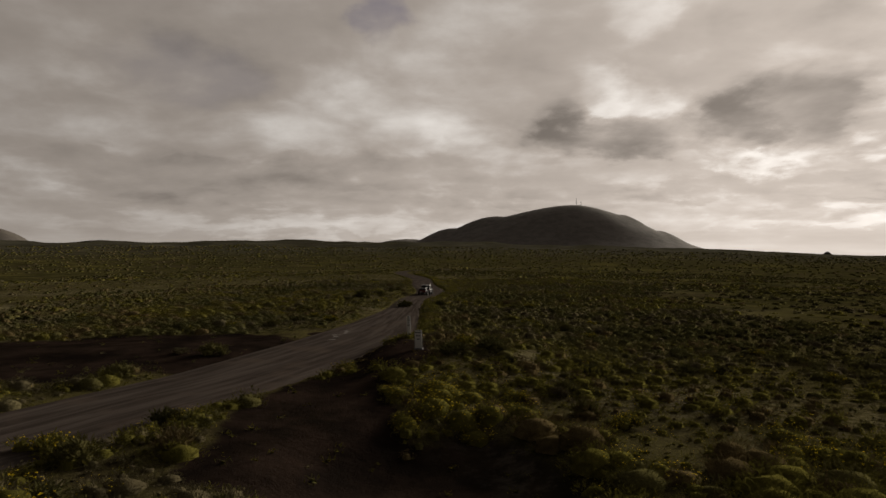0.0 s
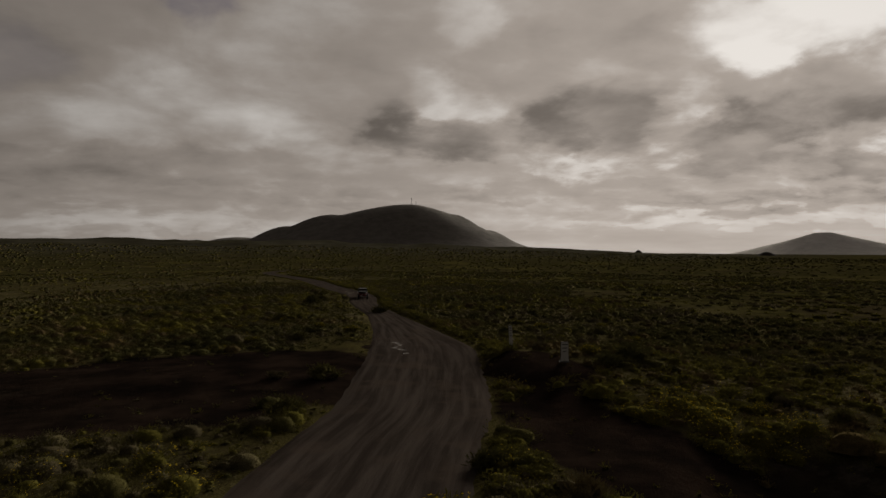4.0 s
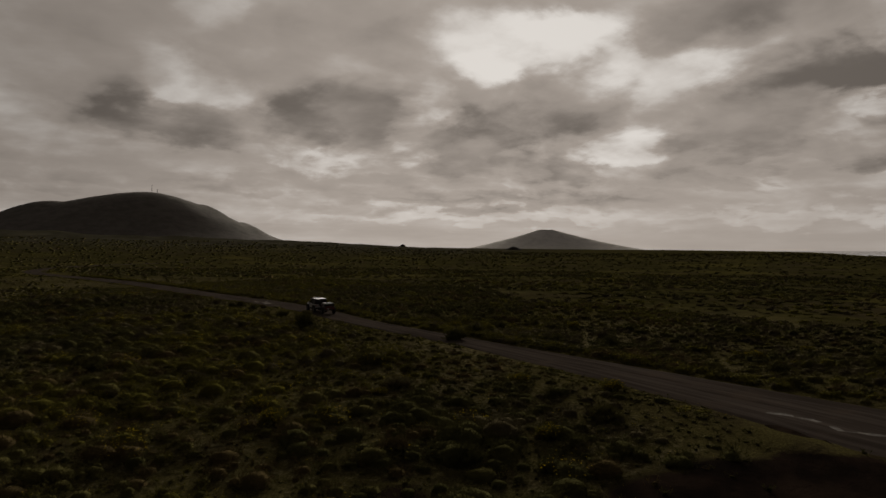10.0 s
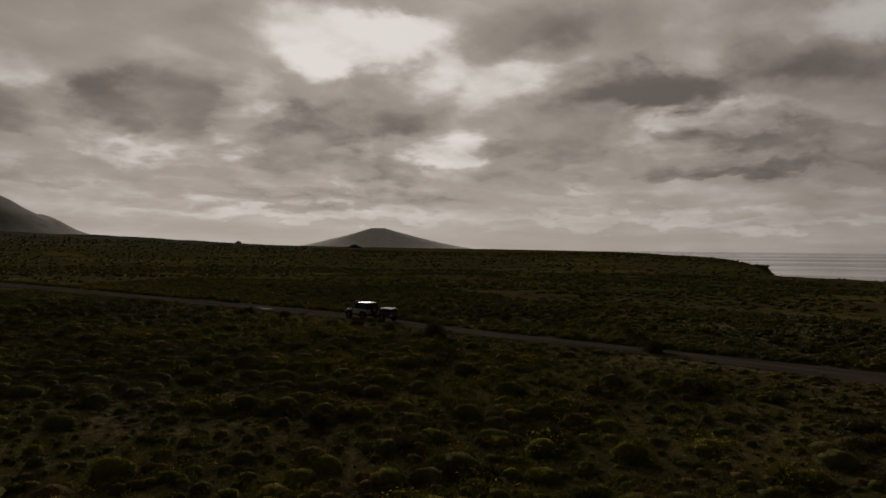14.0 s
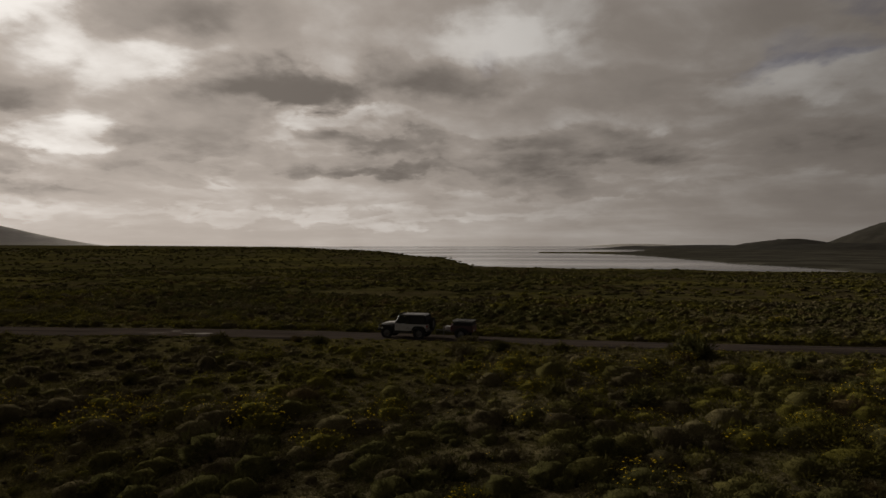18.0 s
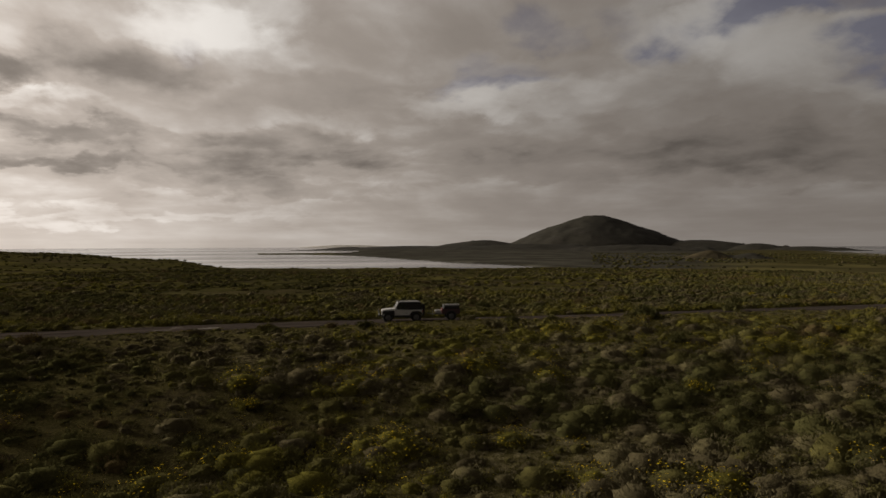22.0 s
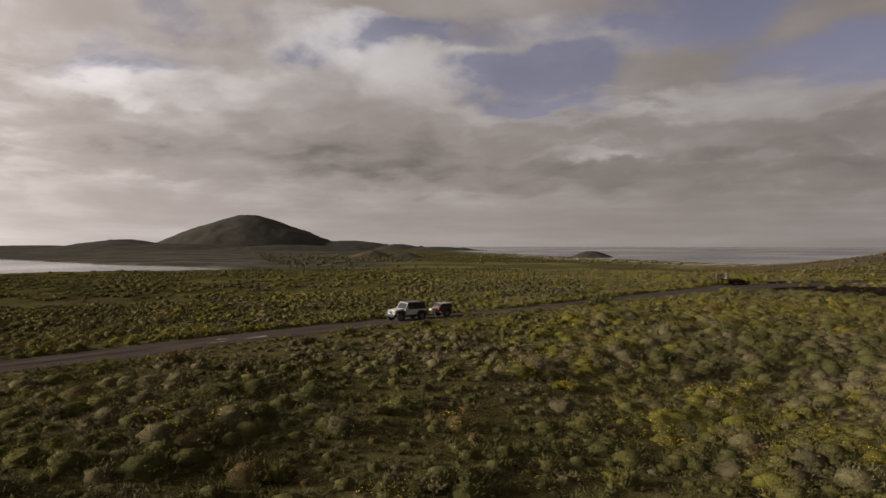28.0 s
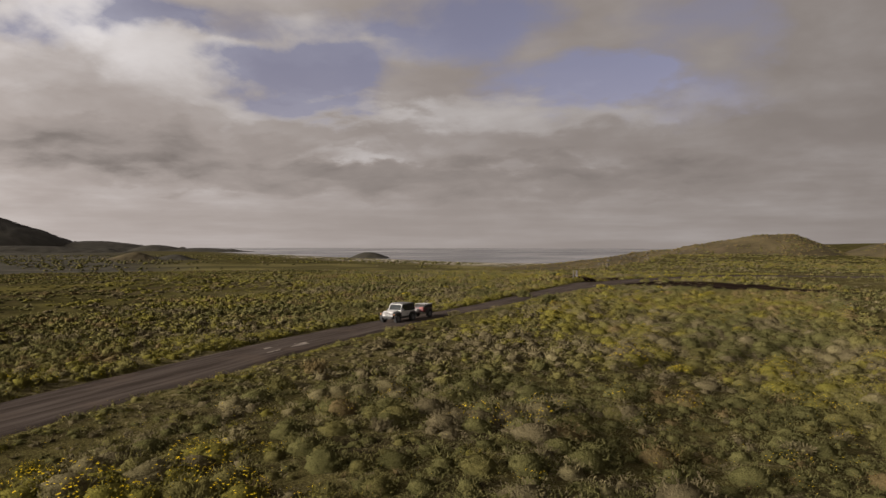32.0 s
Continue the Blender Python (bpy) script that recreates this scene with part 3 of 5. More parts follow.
def land(x, y):
    """Height of the ground without its small bumps."""
    dx, dy = x - CX, y - CY
    r, b = np.hypot(dx, dy), np.degrees(np.arctan2(dx, dy))
    near = np.where(x > -3, -0.0145, -0.004) * (x + 3) + 0.45 * np.exp(-((x + 13) / 8.5) ** 2) * np.exp(-((y - 5) / 60) ** 2) - 0.035 * np.clip(-26 - x, 0, 30)
    fade_out = np.exp(-(r / 420) ** 4)
    near = near * fade_out - 1.5 * (1 - fade_out) * np.clip(np.sin(np.radians(b)), 0, 1)
    near = near - 1.0 * np.exp(-((x + 34.5) / 8) ** 2 - ((y - 32) / 14) ** 2) + 0.5 * np.exp(-((x + 20) / 8) ** 2 - ((y - 58) / 8) ** 2)
    near = near - 1.0 * step(80, 230, r) * step(76, 84, b) * step(176, 165, b)
    near = near + 1.1 * fbm(x / 55, y / 55, 3, 5) * step(15, 60, np.abs(x + 3)) * np.exp(-(r / 500) ** 2)
    rise = np.interp(b, (-180, -60, -34, 5, 20, 34, 50, 180), (10, 24, 31, 36, 24, 10, 2, 2))
    near = near + rise * step(330, 1250, r) * (1.04 + 0.75 * fbm(x / 190, y / 190, 5, 9) * step(500, 1000, r)) + 15 * fbm(x / 110, y / 110, 5, 3) * step(650, 1200, r) * step(45, 20, b) * step(-120, -60, b)
    edge = knots(b, PLATEAU) * (1 + 0.10 * fbm(b / 3.0, r * 0 + 3.1, 3, 21))
    bluff = step(edge, edge * 1.10 + 25, r)
    shore, ocean = knots(b, FAR_SHORE), knots(b, OCEAN)
    wet = np.where(r < shore, 1 - step(0, 40, r - shore + 40), step(ocean - 60, ocean + 60, r))
    low = -11.2 + 1.2 * fbm(x / 120, y / 120, 4, 31) + 0.003 * np.clip(r - shore, 0, 900) * step(122, 112, b)
    low = low * (1 - wet) - 19.0 * wet
    near = near + np.interp(b, (58, 66, 71, 75.3, 77.4, 78.7, 80), (0, 1.0, -1.0, -3.6, -6.6, -10, -12)) * step(420, 740, r) * (b > 50) * (b < 84)
    z = near * (1 - bluff) + low * bluff
    south = np.exp(-(((x + 40) / 85) ** 2 + ((y + 420) / 110) ** 2))
    mound = np.exp(-((x - 0.5) / 7.0) ** 2 - ((y + 53.5) / 9.0) ** 2) * step(-5.6, -2.6, x)
    return z + 3.2 * south + 1.15 * mound


def hollow(x, y):
    """The dug hollow beside the road: how deep."""
    u, v = (x - 0.2 * K) / (4.2 * K), (y + 67.5 * K) / (6.2 * K)
    return step(1.25, 0.55, np.hypot(u, v) + 0.5 * fbm(x / 2.2, y / 2.2, 3, 44))


def bare_ground(x, y):
    """1 where the ground is bare soil: the side track's apron, the road's verge at the fork, the hollow."""
    u, v = (x + 27) * 0.97 + (y + 49.5) * 0.22, (y + 49.5) * 0.97 - (x + 27) * 0.22
    apron = step(1.2, 0.7, np.hypot(u / 19.0, v / 12.0) + 0.9 * fbm(x / 5, y / 5, 4, 12))
    fork = step(1.2, 0.7, np.hypot((x + 4.6 * K) / (3.3 * K), (y + 61 * K) / (9.5 * K)) + 0.7 * fbm(x / 3, y / 3, 4, 13))
    verge = step(1.2, 0.75, np.hypot((x + 2.4 * K) / (2.6 * K), (y + 49 * K) / (5 * K)) + 0.7 * fbm(x / 3, y / 3, 4, 14))
    spots = step(0.16, 0.26, fbm(x / 9, y / 9, 4, 15)) * 0.35
    return np.clip(np.maximum.reduce([apron, fork, verge, spots, hollow(x, y)]), 0, 1)


ROAD_RUN = np.r_[0, np.cumsum(np.linalg.norm(np.diff(ROAD_PTS, axis=0), axis=1))]


def dry_bank(x, y):
    """1 on the dry, pale ground beside the hollow."""
    return step(1.2, 0.6, np.hypot((x - 6.5 * K) / (6.0 * K), (y + 64 * K) / (8.0 * K)) + 0.8 * fbm(x / 4, y / 4, 4, 46))


def road_half(along, side=0.0):
    """Half the road's width; the road broadens towards the fork in the south."""
    north = np.interp(along, ROAD_RUN, ROAD_PTS[:, 1])
    return np.interp(north, (-66, -40, -28, -12, 7, 22, 36, 60), (4.0, 4.2, 3.3, 2.25, 2.1, 2.4, 2.9, 3.0)) + 0.5 * fbm((along + side) / 14, along * 0, 3, 71)


def ground_z(x, y):
    x, y = np.asarray(x, float), np.asarray(y, float)
    z = land(x, y)
    r = np.hypot(x - CX, y - CY)
    close = r < 420
    bumps = np.zeros(x.shape)
    if close.any():
        xs, ys = x[close], y[close]
        d, along = line_distance(xs, ys, ROAD_PTS[::3])
        d = np.maximum(0, d - (road_half(along) - 2.60))
        e, _ = line_distance(xs, ys, SIDE_PTS[::3])
        off = step(1.9, 5.0, d) * (0.35 + 0.65 * step(1.0, 3.5, e))
        bump = (0.50 * fbm(xs / 6, ys / 6, 4, 2) + 0.16 * fbm(xs / 1.3, ys / 1.3, 3, 8)) * off
        bank = 0.22 * np.exp(-((d - 4.1) / 1.0) ** 2) * (0.6 + fbm(along / 9, d / 4, 3, 27))
        bumps[close] = bump + bank - 0.10 * step(2.9, 2.0, d) - 1.15 * hollow(xs, ys)
    return z + bumps


def ground_at(x, y):
    return float(ground_z(np.array([x]), np.array([y]))[0])


VIEW_LINE = np.array([(0, -88), (-10, -84), (-20, -76.5), (-29, -63), (-35, -47.5), (-44, -34), (-42, -8), (-40, 6), (-47, 20), (-50, 30), (-48, 46), (-41, 60), (-27, 70)]) * K


def view_distance(x, y):
    """Distance to the line of flight, negative on its outer side."""
    best, sign = np.full(x.shape, 1e9), np.ones(x.shape)
    for (ax, ay), (bx, by) in zip(VIEW_LINE[:-1], VIEW_LINE[1:]):
        ux, uy = bx - ax, by - ay
        t = np.clip(((x - ax) * ux + (y - ay) * uy) / (ux * ux + uy * uy), 0, 1)
        d = np.hypot(x - ax - t * ux, y - ay - t * uy)
        side = np.sign(uy * (x - ax) - ux * (y - ay))
        near = d < best
        best, sign = np.where(near, d, best), np.where(near, side, sign)
    return best * sign


def mesh_from(name, verts, faces, mats, indices=None, smooth=False):
    """A mesh from arrays of points and of triangles or quads."""
    me = bpy.data.meshes.new(name)
    faces = np.asarray(faces, np.int32)
    me.vertices.add(len(verts))
    me.vertices.foreach_set("co", np.asarray(verts, np.float32).ravel())
    k = faces.shape[1]
    me.loops.add(faces.size)
    me.loops.foreach_set("vertex_index", faces.ravel())
    me.polygons.add(len(faces))
    me.polygons.foreach_set("loop_start", np.arange(0, faces.size, k, dtype=np.int32))
    me.polygons.foreach_set("loop_total", np.full(len(faces), k, np.int32))
    for m in mats:
        me.materials.append(m)
    if indices is not None:
        me.polygons.foreach_set("material_index", np.asarray(indices, np.int32))
    me.polygons.foreach_set("use_smooth", np.full(len(faces), smooth) if isinstance(smooth, bool) else smooth)
    me.update(calc_edges=True)
    return me


def value_layer(me, name, values):
    layer = me.attributes.new(name, "FLOAT", "POINT")
    layer.data.foreach_set("value", np.asarray(values, np.float32))


def grid_faces(rows, columns, closed=False):
    a = np.arange(rows - 1)[:, None] * columns
    b = np.arange(columns if closed else columns - 1)[None]
    c = (b + 1) % columns
    return np.stack([a + b, a + c, a + columns + c, a + columns + b], -1).reshape(-1, 4)


# one sheet of ground to the horizon
radii = np.r_[np.arange(0.5, 130, 0.75), 130 * 1.0185 ** np.arange(0, 198)]
radii = radii[radii < 4840]
turns = np.radians(np.arange(0, 360, 0.9))
gx = CX + radii[:, None] * np.sin(turns)[None]
gy = CY + radii[:, None] * np.cos(turns)[None]
gz = ground_z(gx, gy)
gb = np.degrees(np.arctan2(gx - CX, gy - CY))
gr = np.hypot(gx - CX, gy - CY)
low_land = step(knots(gb, PLATEAU) * 1.05, knots(gb, PLATEAU) * 1.2, gr)
sand = low_land * step(134, 142, gb) * step(knots(gb, OCEAN) * 0.66, knots(gb, OCEAN) * 0.80, gr) * step(180, 172, gb)
meadow = low_land * step(125, 131, gb) * (1 - np.clip(sand, 0, 1)) * step(640, 560, gr + 160 * fbm(gx / 90, gy / 90, 3, 37))
me = mesh_from("ground", np.stack([gx, gy, gz], -1).reshape(-1, 3), grid_faces(len(radii), len(turns), True)[:, ::-1], [SOIL], smooth=True)
lava = low_land * 0.6 * step(93, 97, gb) * step(142, 124, gb)
value_layer(me, "bare", np.maximum(bare_ground(gx, gy) * (gr < 200), lava).ravel())
value_layer(me, "shaded_canopy", (0.95 * step(66, 100, np.abs(view_distance(gx, gy))) * (1 - lava) * (1 - bare_ground(gx, gy) * (gr < 200))).ravel())
value_layer(me, "sand", np.clip(sand + 0.14 * dry_bank(gx, gy), 0, 1).ravel())
value_layer(me, "meadow", meadow.ravel())
# Lava flats by the bay; in the far north the grey paints haze over scrubland.
value_layer(me, "ash", np.maximum(0.85 * low_land * step(93, 97, gb) * step(134, 122, gb), 0.6 * step(480, 950, gr) * step(52, 36, gb) * step(-150, -110, gb)).ravel())
tagged(new("ground", me), "dark volcanic scrubland plain with moss and dry grass", "ground", kind="structure")


def ring_mesh(name, radius, z, mat, count=180):
    rings = np.r_[0.01, np.geomspace(200, radius, 26)]
    turn = np.linspace(0, 2 * math.pi, count, endpoint=False)
    x = CX + rings[:, None] * np.sin(turn)
    y = CY + rings[:, None] * np.cos(turn)
    return mesh_from(name, np.stack([x, y, x * 0 + z], -1).reshape(-1, 3), grid_faces(len(rings), count, True)[:, ::-1], [mat], smooth=True)


tagged(new("water", ring_mesh("water", 4870, SEA_Z, SEA)), "grey ocean and bay under an overcast sky", "sea", kind="structure")


def ribbon(name, line, half, lift, mat, crown=0.05, rut=0.05, start=0, end=None):
    """A road laid on the ground along a line, with a crown and two ruts."""
    line = line[start:end]
    way = np.gradient(line, axis=0)
    way /= np.linalg.norm(way, axis=1)[:, None]
    side = np.stack([way[:, 1], -way[:, 0]], 1)
    along = np.r_[0, np.cumsum(np.linalg.norm(np.diff(line, axis=0), axis=1))]
    s = np.linspace(-1, 1, 15)
    wl, wr = half(along), half(along, 400.0)
    w = np.where(s[None] < 0, wl[:, None], wr[:, None]) * s[None]
    x, y = line[:, :1] + side[:, :1] * w, line[:, 1:] + side[:, 1:] * w
    base = land(x, y)
    ruts = np.exp(-((np.abs(w + 0.15) - 0.85) / 0.28) ** 2)
    z = base + lift + crown * (1 - s[None] ** 2) - rut * ruts + 0.07 * fbm(x / 1.7, y / 1.7, 3, 61) - 0.14 * step(0.86, 1.0, np.abs(s))[None]
    me = mesh_from(name, np.stack([x, y, z], -1).reshape(-1, 3), grid_faces(len(line), 15)[:, ::-1], [mat], smooth=True)
    uv = me.uv_layers.new(name="UVMap")
    n = np.empty(len(me.loops), np.int32)
    me.loops.foreach_get("vertex_index", n)
    flat_uv = np.stack([np.repeat(s[None], len(line), 0).ravel(), np.repeat(along[:, None], 15, 1).ravel()], -1)
    uv.data.foreach_set("uv", flat_uv[n].ravel().astype(np.float32))
    return tagged(new(name, me), kind="structure")


tagged(ribbon("road", ROAD_PTS, road_half, 0.03, ROAD), "unpaved grey-brown earth road with tyre tracks", "road")
tagged(ribbon("side_track", SIDE_PTS, lambda a, side=0.0: 1.5 + 0.7 * fbm((a + side) / 7, a * 0, 3, 75), 0.0, EARTH, 0.02, 0.06), "rutted dirt track leaving the road", "track")


def puddle(x, y, long, wide, turn, seed, mat=None, label="shallow muddy puddle shining on the earth road", category="puddle"):
    """A shallow film of muddy water with a ragged rim, drawn out along the ruts."""
    r = random.Random(seed)
    c, s = math.cos(radians(turn)), math.sin(radians(turn))
    top = float(land(np.array([x]), np.array([y]))[0]) + 0.062
    bm = bmesh.new()
    a = np.linspace(0, 2 * math.pi, 90, endpoint=False)
    edge = 1 + 1.7 * fbm(np.cos(a) * 2.6 + seed, np.sin(a) * 1.3, 5, 80 + seed) + 0.10 * np.sin(3 * a + r.uniform(0, 6))
    rim = [(math.cos(t) * wide * 0.52 * e + 0.12 * wide * math.sin(4 * t), math.sin(t) * long * 0.56 * e) for t, e in zip(a, edge)]
    hub = bm.verts.new((x, y, top))
    vs = [bm.verts.new((x + c * p - s * q, y + s * p + c * q, top)) for p, q in rim]
    lows = [bm.verts.new((v.co.x, v.co.y, top - 0.03)) for v in vs]
    for n in range(90):
        m = (n + 1) % 90
        bm.faces.new((hub, vs[n], vs[m]))
        bm.faces.new((vs[n], lows[n], lows[m], vs[m]))
    me = bpy.data.meshes.new("puddle")
    bm.to_mesh(me)
    bm.free()
    me.materials.append(mat or PUDDLE)
    return tagged(new("mud_patch" if mat else "puddle", me), label, category, "" if mat else "puddles on the road")


puddle(-8.5, -38.3, 1.9, 1.3, 20, 1)
puddle(-9.1, -40.9, 2.2, 1.5, 10, 2)
puddle(-8.9, -43.7, 1.5, 0.9, -10, 3)
puddle(-2.9, 40.6, 4.2, 1.5, 4, 4, DRY_MUD, "pale dried mud patch on the earth road", "mud patch")

# ---------------------------------------------------------------- hills


def hill(name, bearing, away, rise, left, right, depth, mat, label, power=1.6, top=0.12, foot=-14.0, rough=0.05, seed=0, lumps=(), cone=0.0):
    """A hill with unlike flanks: left and right are its half widths. Lumps are (place across -1..1, share of the height, width)."""
    b = radians(bearing)
    cx, cy = CX + math.sin(b) * away, CY + math.cos(b) * away
    ahead, across = np.array([math.sin(b), math.cos(b)]), np.array([math.cos(b), -math.sin(b)])
    u = np.linspace(-1, 1, 101)[None]
    v = np.linspace(-1, 1, 41)[:, None]
    d = np.sqrt(u ** 2 + v ** 2)
    core = np.clip(1 - np.clip((d - top) / (1 - top), 0, 1) ** 1.0, 0, 1)
    h = core ** power / (core ** power + (1 - core) ** 1.25 * 0.9 + 1e-6) * step(1.0, 0.9, d)
    if cone:
        h = core ** cone * step(1.0, 0.9, d)
    for at, share, wide in lumps:
        h = np.maximum(h, share * np.exp(-((u - at) / wide) ** 2 - (v / 0.45) ** 2))
    x = cx + across[0] * np.where(u < 0, u * left, u * right) + ahead[0] * v * depth
    y = cy + across[1] * np.where(u < 0, u * left, u * right) + ahead[1] * v * depth
    grain = fbm(x / (depth * 0.16), y / (depth * 0.16), 6, 90 + seed)
    z = foot + (rise - foot) * np.clip(h * (1 + rough * 2 * grain * (1 - h)) + rough * grain * 0.6 * h * (1 - h) * 3, 0, 2)
    me = mesh_from(name, np.stack([x, y, z + 0 * x], -1).reshape(-1, 3), grid_faces(41, 101), [mat], smooth=True)
    return tagged(new(name, me), label, "hill", kind="structure")


def seen_rise(el, away):
    return 7.0 + math.tan(radians(el)) * away


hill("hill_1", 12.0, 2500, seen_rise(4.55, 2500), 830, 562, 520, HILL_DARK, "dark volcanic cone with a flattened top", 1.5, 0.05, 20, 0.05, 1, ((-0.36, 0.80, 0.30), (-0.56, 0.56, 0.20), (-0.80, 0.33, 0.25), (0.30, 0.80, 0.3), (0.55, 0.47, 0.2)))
hill("hill_2", 45.3, 3900, seen_rise(1.62, 3900), 640, 700, 400, HILL_HAZED, "pale hazy island cone across the water", 1.9, 0.06, -14, 0.05, 2, ((0.42, 0.30, 0.08),), 1.45)
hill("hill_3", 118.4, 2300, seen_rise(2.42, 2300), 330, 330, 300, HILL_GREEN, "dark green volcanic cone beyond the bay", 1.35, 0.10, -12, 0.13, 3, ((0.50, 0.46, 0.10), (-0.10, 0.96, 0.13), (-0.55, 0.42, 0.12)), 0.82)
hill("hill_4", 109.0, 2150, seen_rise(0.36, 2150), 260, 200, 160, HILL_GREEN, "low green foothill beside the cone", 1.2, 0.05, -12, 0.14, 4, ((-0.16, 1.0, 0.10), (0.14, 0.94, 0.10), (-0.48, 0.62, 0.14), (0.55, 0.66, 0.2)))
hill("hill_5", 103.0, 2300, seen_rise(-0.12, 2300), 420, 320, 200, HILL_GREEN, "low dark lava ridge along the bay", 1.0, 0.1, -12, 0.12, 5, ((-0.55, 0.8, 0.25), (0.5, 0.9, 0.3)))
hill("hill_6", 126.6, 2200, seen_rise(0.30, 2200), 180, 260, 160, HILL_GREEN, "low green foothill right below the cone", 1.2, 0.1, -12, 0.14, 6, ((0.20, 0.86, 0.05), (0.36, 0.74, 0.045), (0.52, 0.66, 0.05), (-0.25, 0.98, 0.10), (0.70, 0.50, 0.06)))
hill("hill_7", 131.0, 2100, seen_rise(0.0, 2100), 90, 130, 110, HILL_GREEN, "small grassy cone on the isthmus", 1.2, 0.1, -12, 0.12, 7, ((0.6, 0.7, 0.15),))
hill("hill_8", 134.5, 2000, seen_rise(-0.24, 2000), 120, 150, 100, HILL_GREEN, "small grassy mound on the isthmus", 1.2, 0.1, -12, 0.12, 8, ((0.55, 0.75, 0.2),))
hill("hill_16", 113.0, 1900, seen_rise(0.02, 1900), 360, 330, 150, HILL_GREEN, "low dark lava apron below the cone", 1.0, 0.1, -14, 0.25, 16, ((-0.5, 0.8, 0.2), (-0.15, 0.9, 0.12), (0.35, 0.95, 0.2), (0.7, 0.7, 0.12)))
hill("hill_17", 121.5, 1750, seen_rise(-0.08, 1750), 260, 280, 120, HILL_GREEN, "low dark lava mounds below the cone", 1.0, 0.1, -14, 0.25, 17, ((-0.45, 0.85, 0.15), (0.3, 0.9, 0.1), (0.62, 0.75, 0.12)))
hill("hill_18", 127.8, 825, -1.6, 46, 40, 40, HILL_GRASS, "small grassy cone in front of the lava apron", 1.2, 0.1, -13, 0.12, 18, ((0.5, 0.5, 0.2),), 1.2)
hill("hill_19", 130.9, 824, -4.6, 44, 34, 36, HILL_GREEN, "small dark grassy mound on the isthmus", 1.2, 0.1, -13, 0.14, 19, ((-0.5, 0.7, 0.2),), 1.1)
hill("hill_9", 147.8, 980, seen_rise(-0.62, 980), 30, 34, 30, HILL_GREEN, "small dark knoll behind the dunes", 1.1, 0.2, -12, 0.08, 9)
grassy_hill = hill("hill_10", 185.0, 405, seen_rise(0.92, 470), 190, 75, 80, HILL_GRASS, "rounded grassy hill above the ocean shore", 1.2, 0.08, -9, 0.16, 10, ((0.75, 0.74, 0.45),), 1.35)
hill("hill_15", 193.5, 430, seen_rise(0.22, 500), 60, 140, 90, HILL_GRASS, "long grassy rise above the bare ground", 1.0, 0.2, -9, 0.10, 15)
hill("hill_11", 33.5, 1180, seen_rise(0.42, 1180), 16, 14, 14, ROCK, "small rocky knob on the plain", 1.0, 0.05, 3, 0.10, 11)
hill("hill_12", 43.4, 1300, seen_rise(0.20, 1300), 26, 26, 20, ROCK, "small rocky mound on the plain", 1.0, 0.05, 0, 0.10, 12)
hill("hill_13", -36.0, 1500, seen_rise(2.3, 1500), 150, 130, 150, HILL_DARK, "dark slope at the plain's far edge", 1.3, 0.1, 10, 0.08, 13)
hill("hill_14", 97.0, 4300, seen_rise(-0.03, 4300), 330, 420, 120, HILL_HAZED, "low far headland on the horizon", 0.9, 0.2, -14, 0.06, 14)

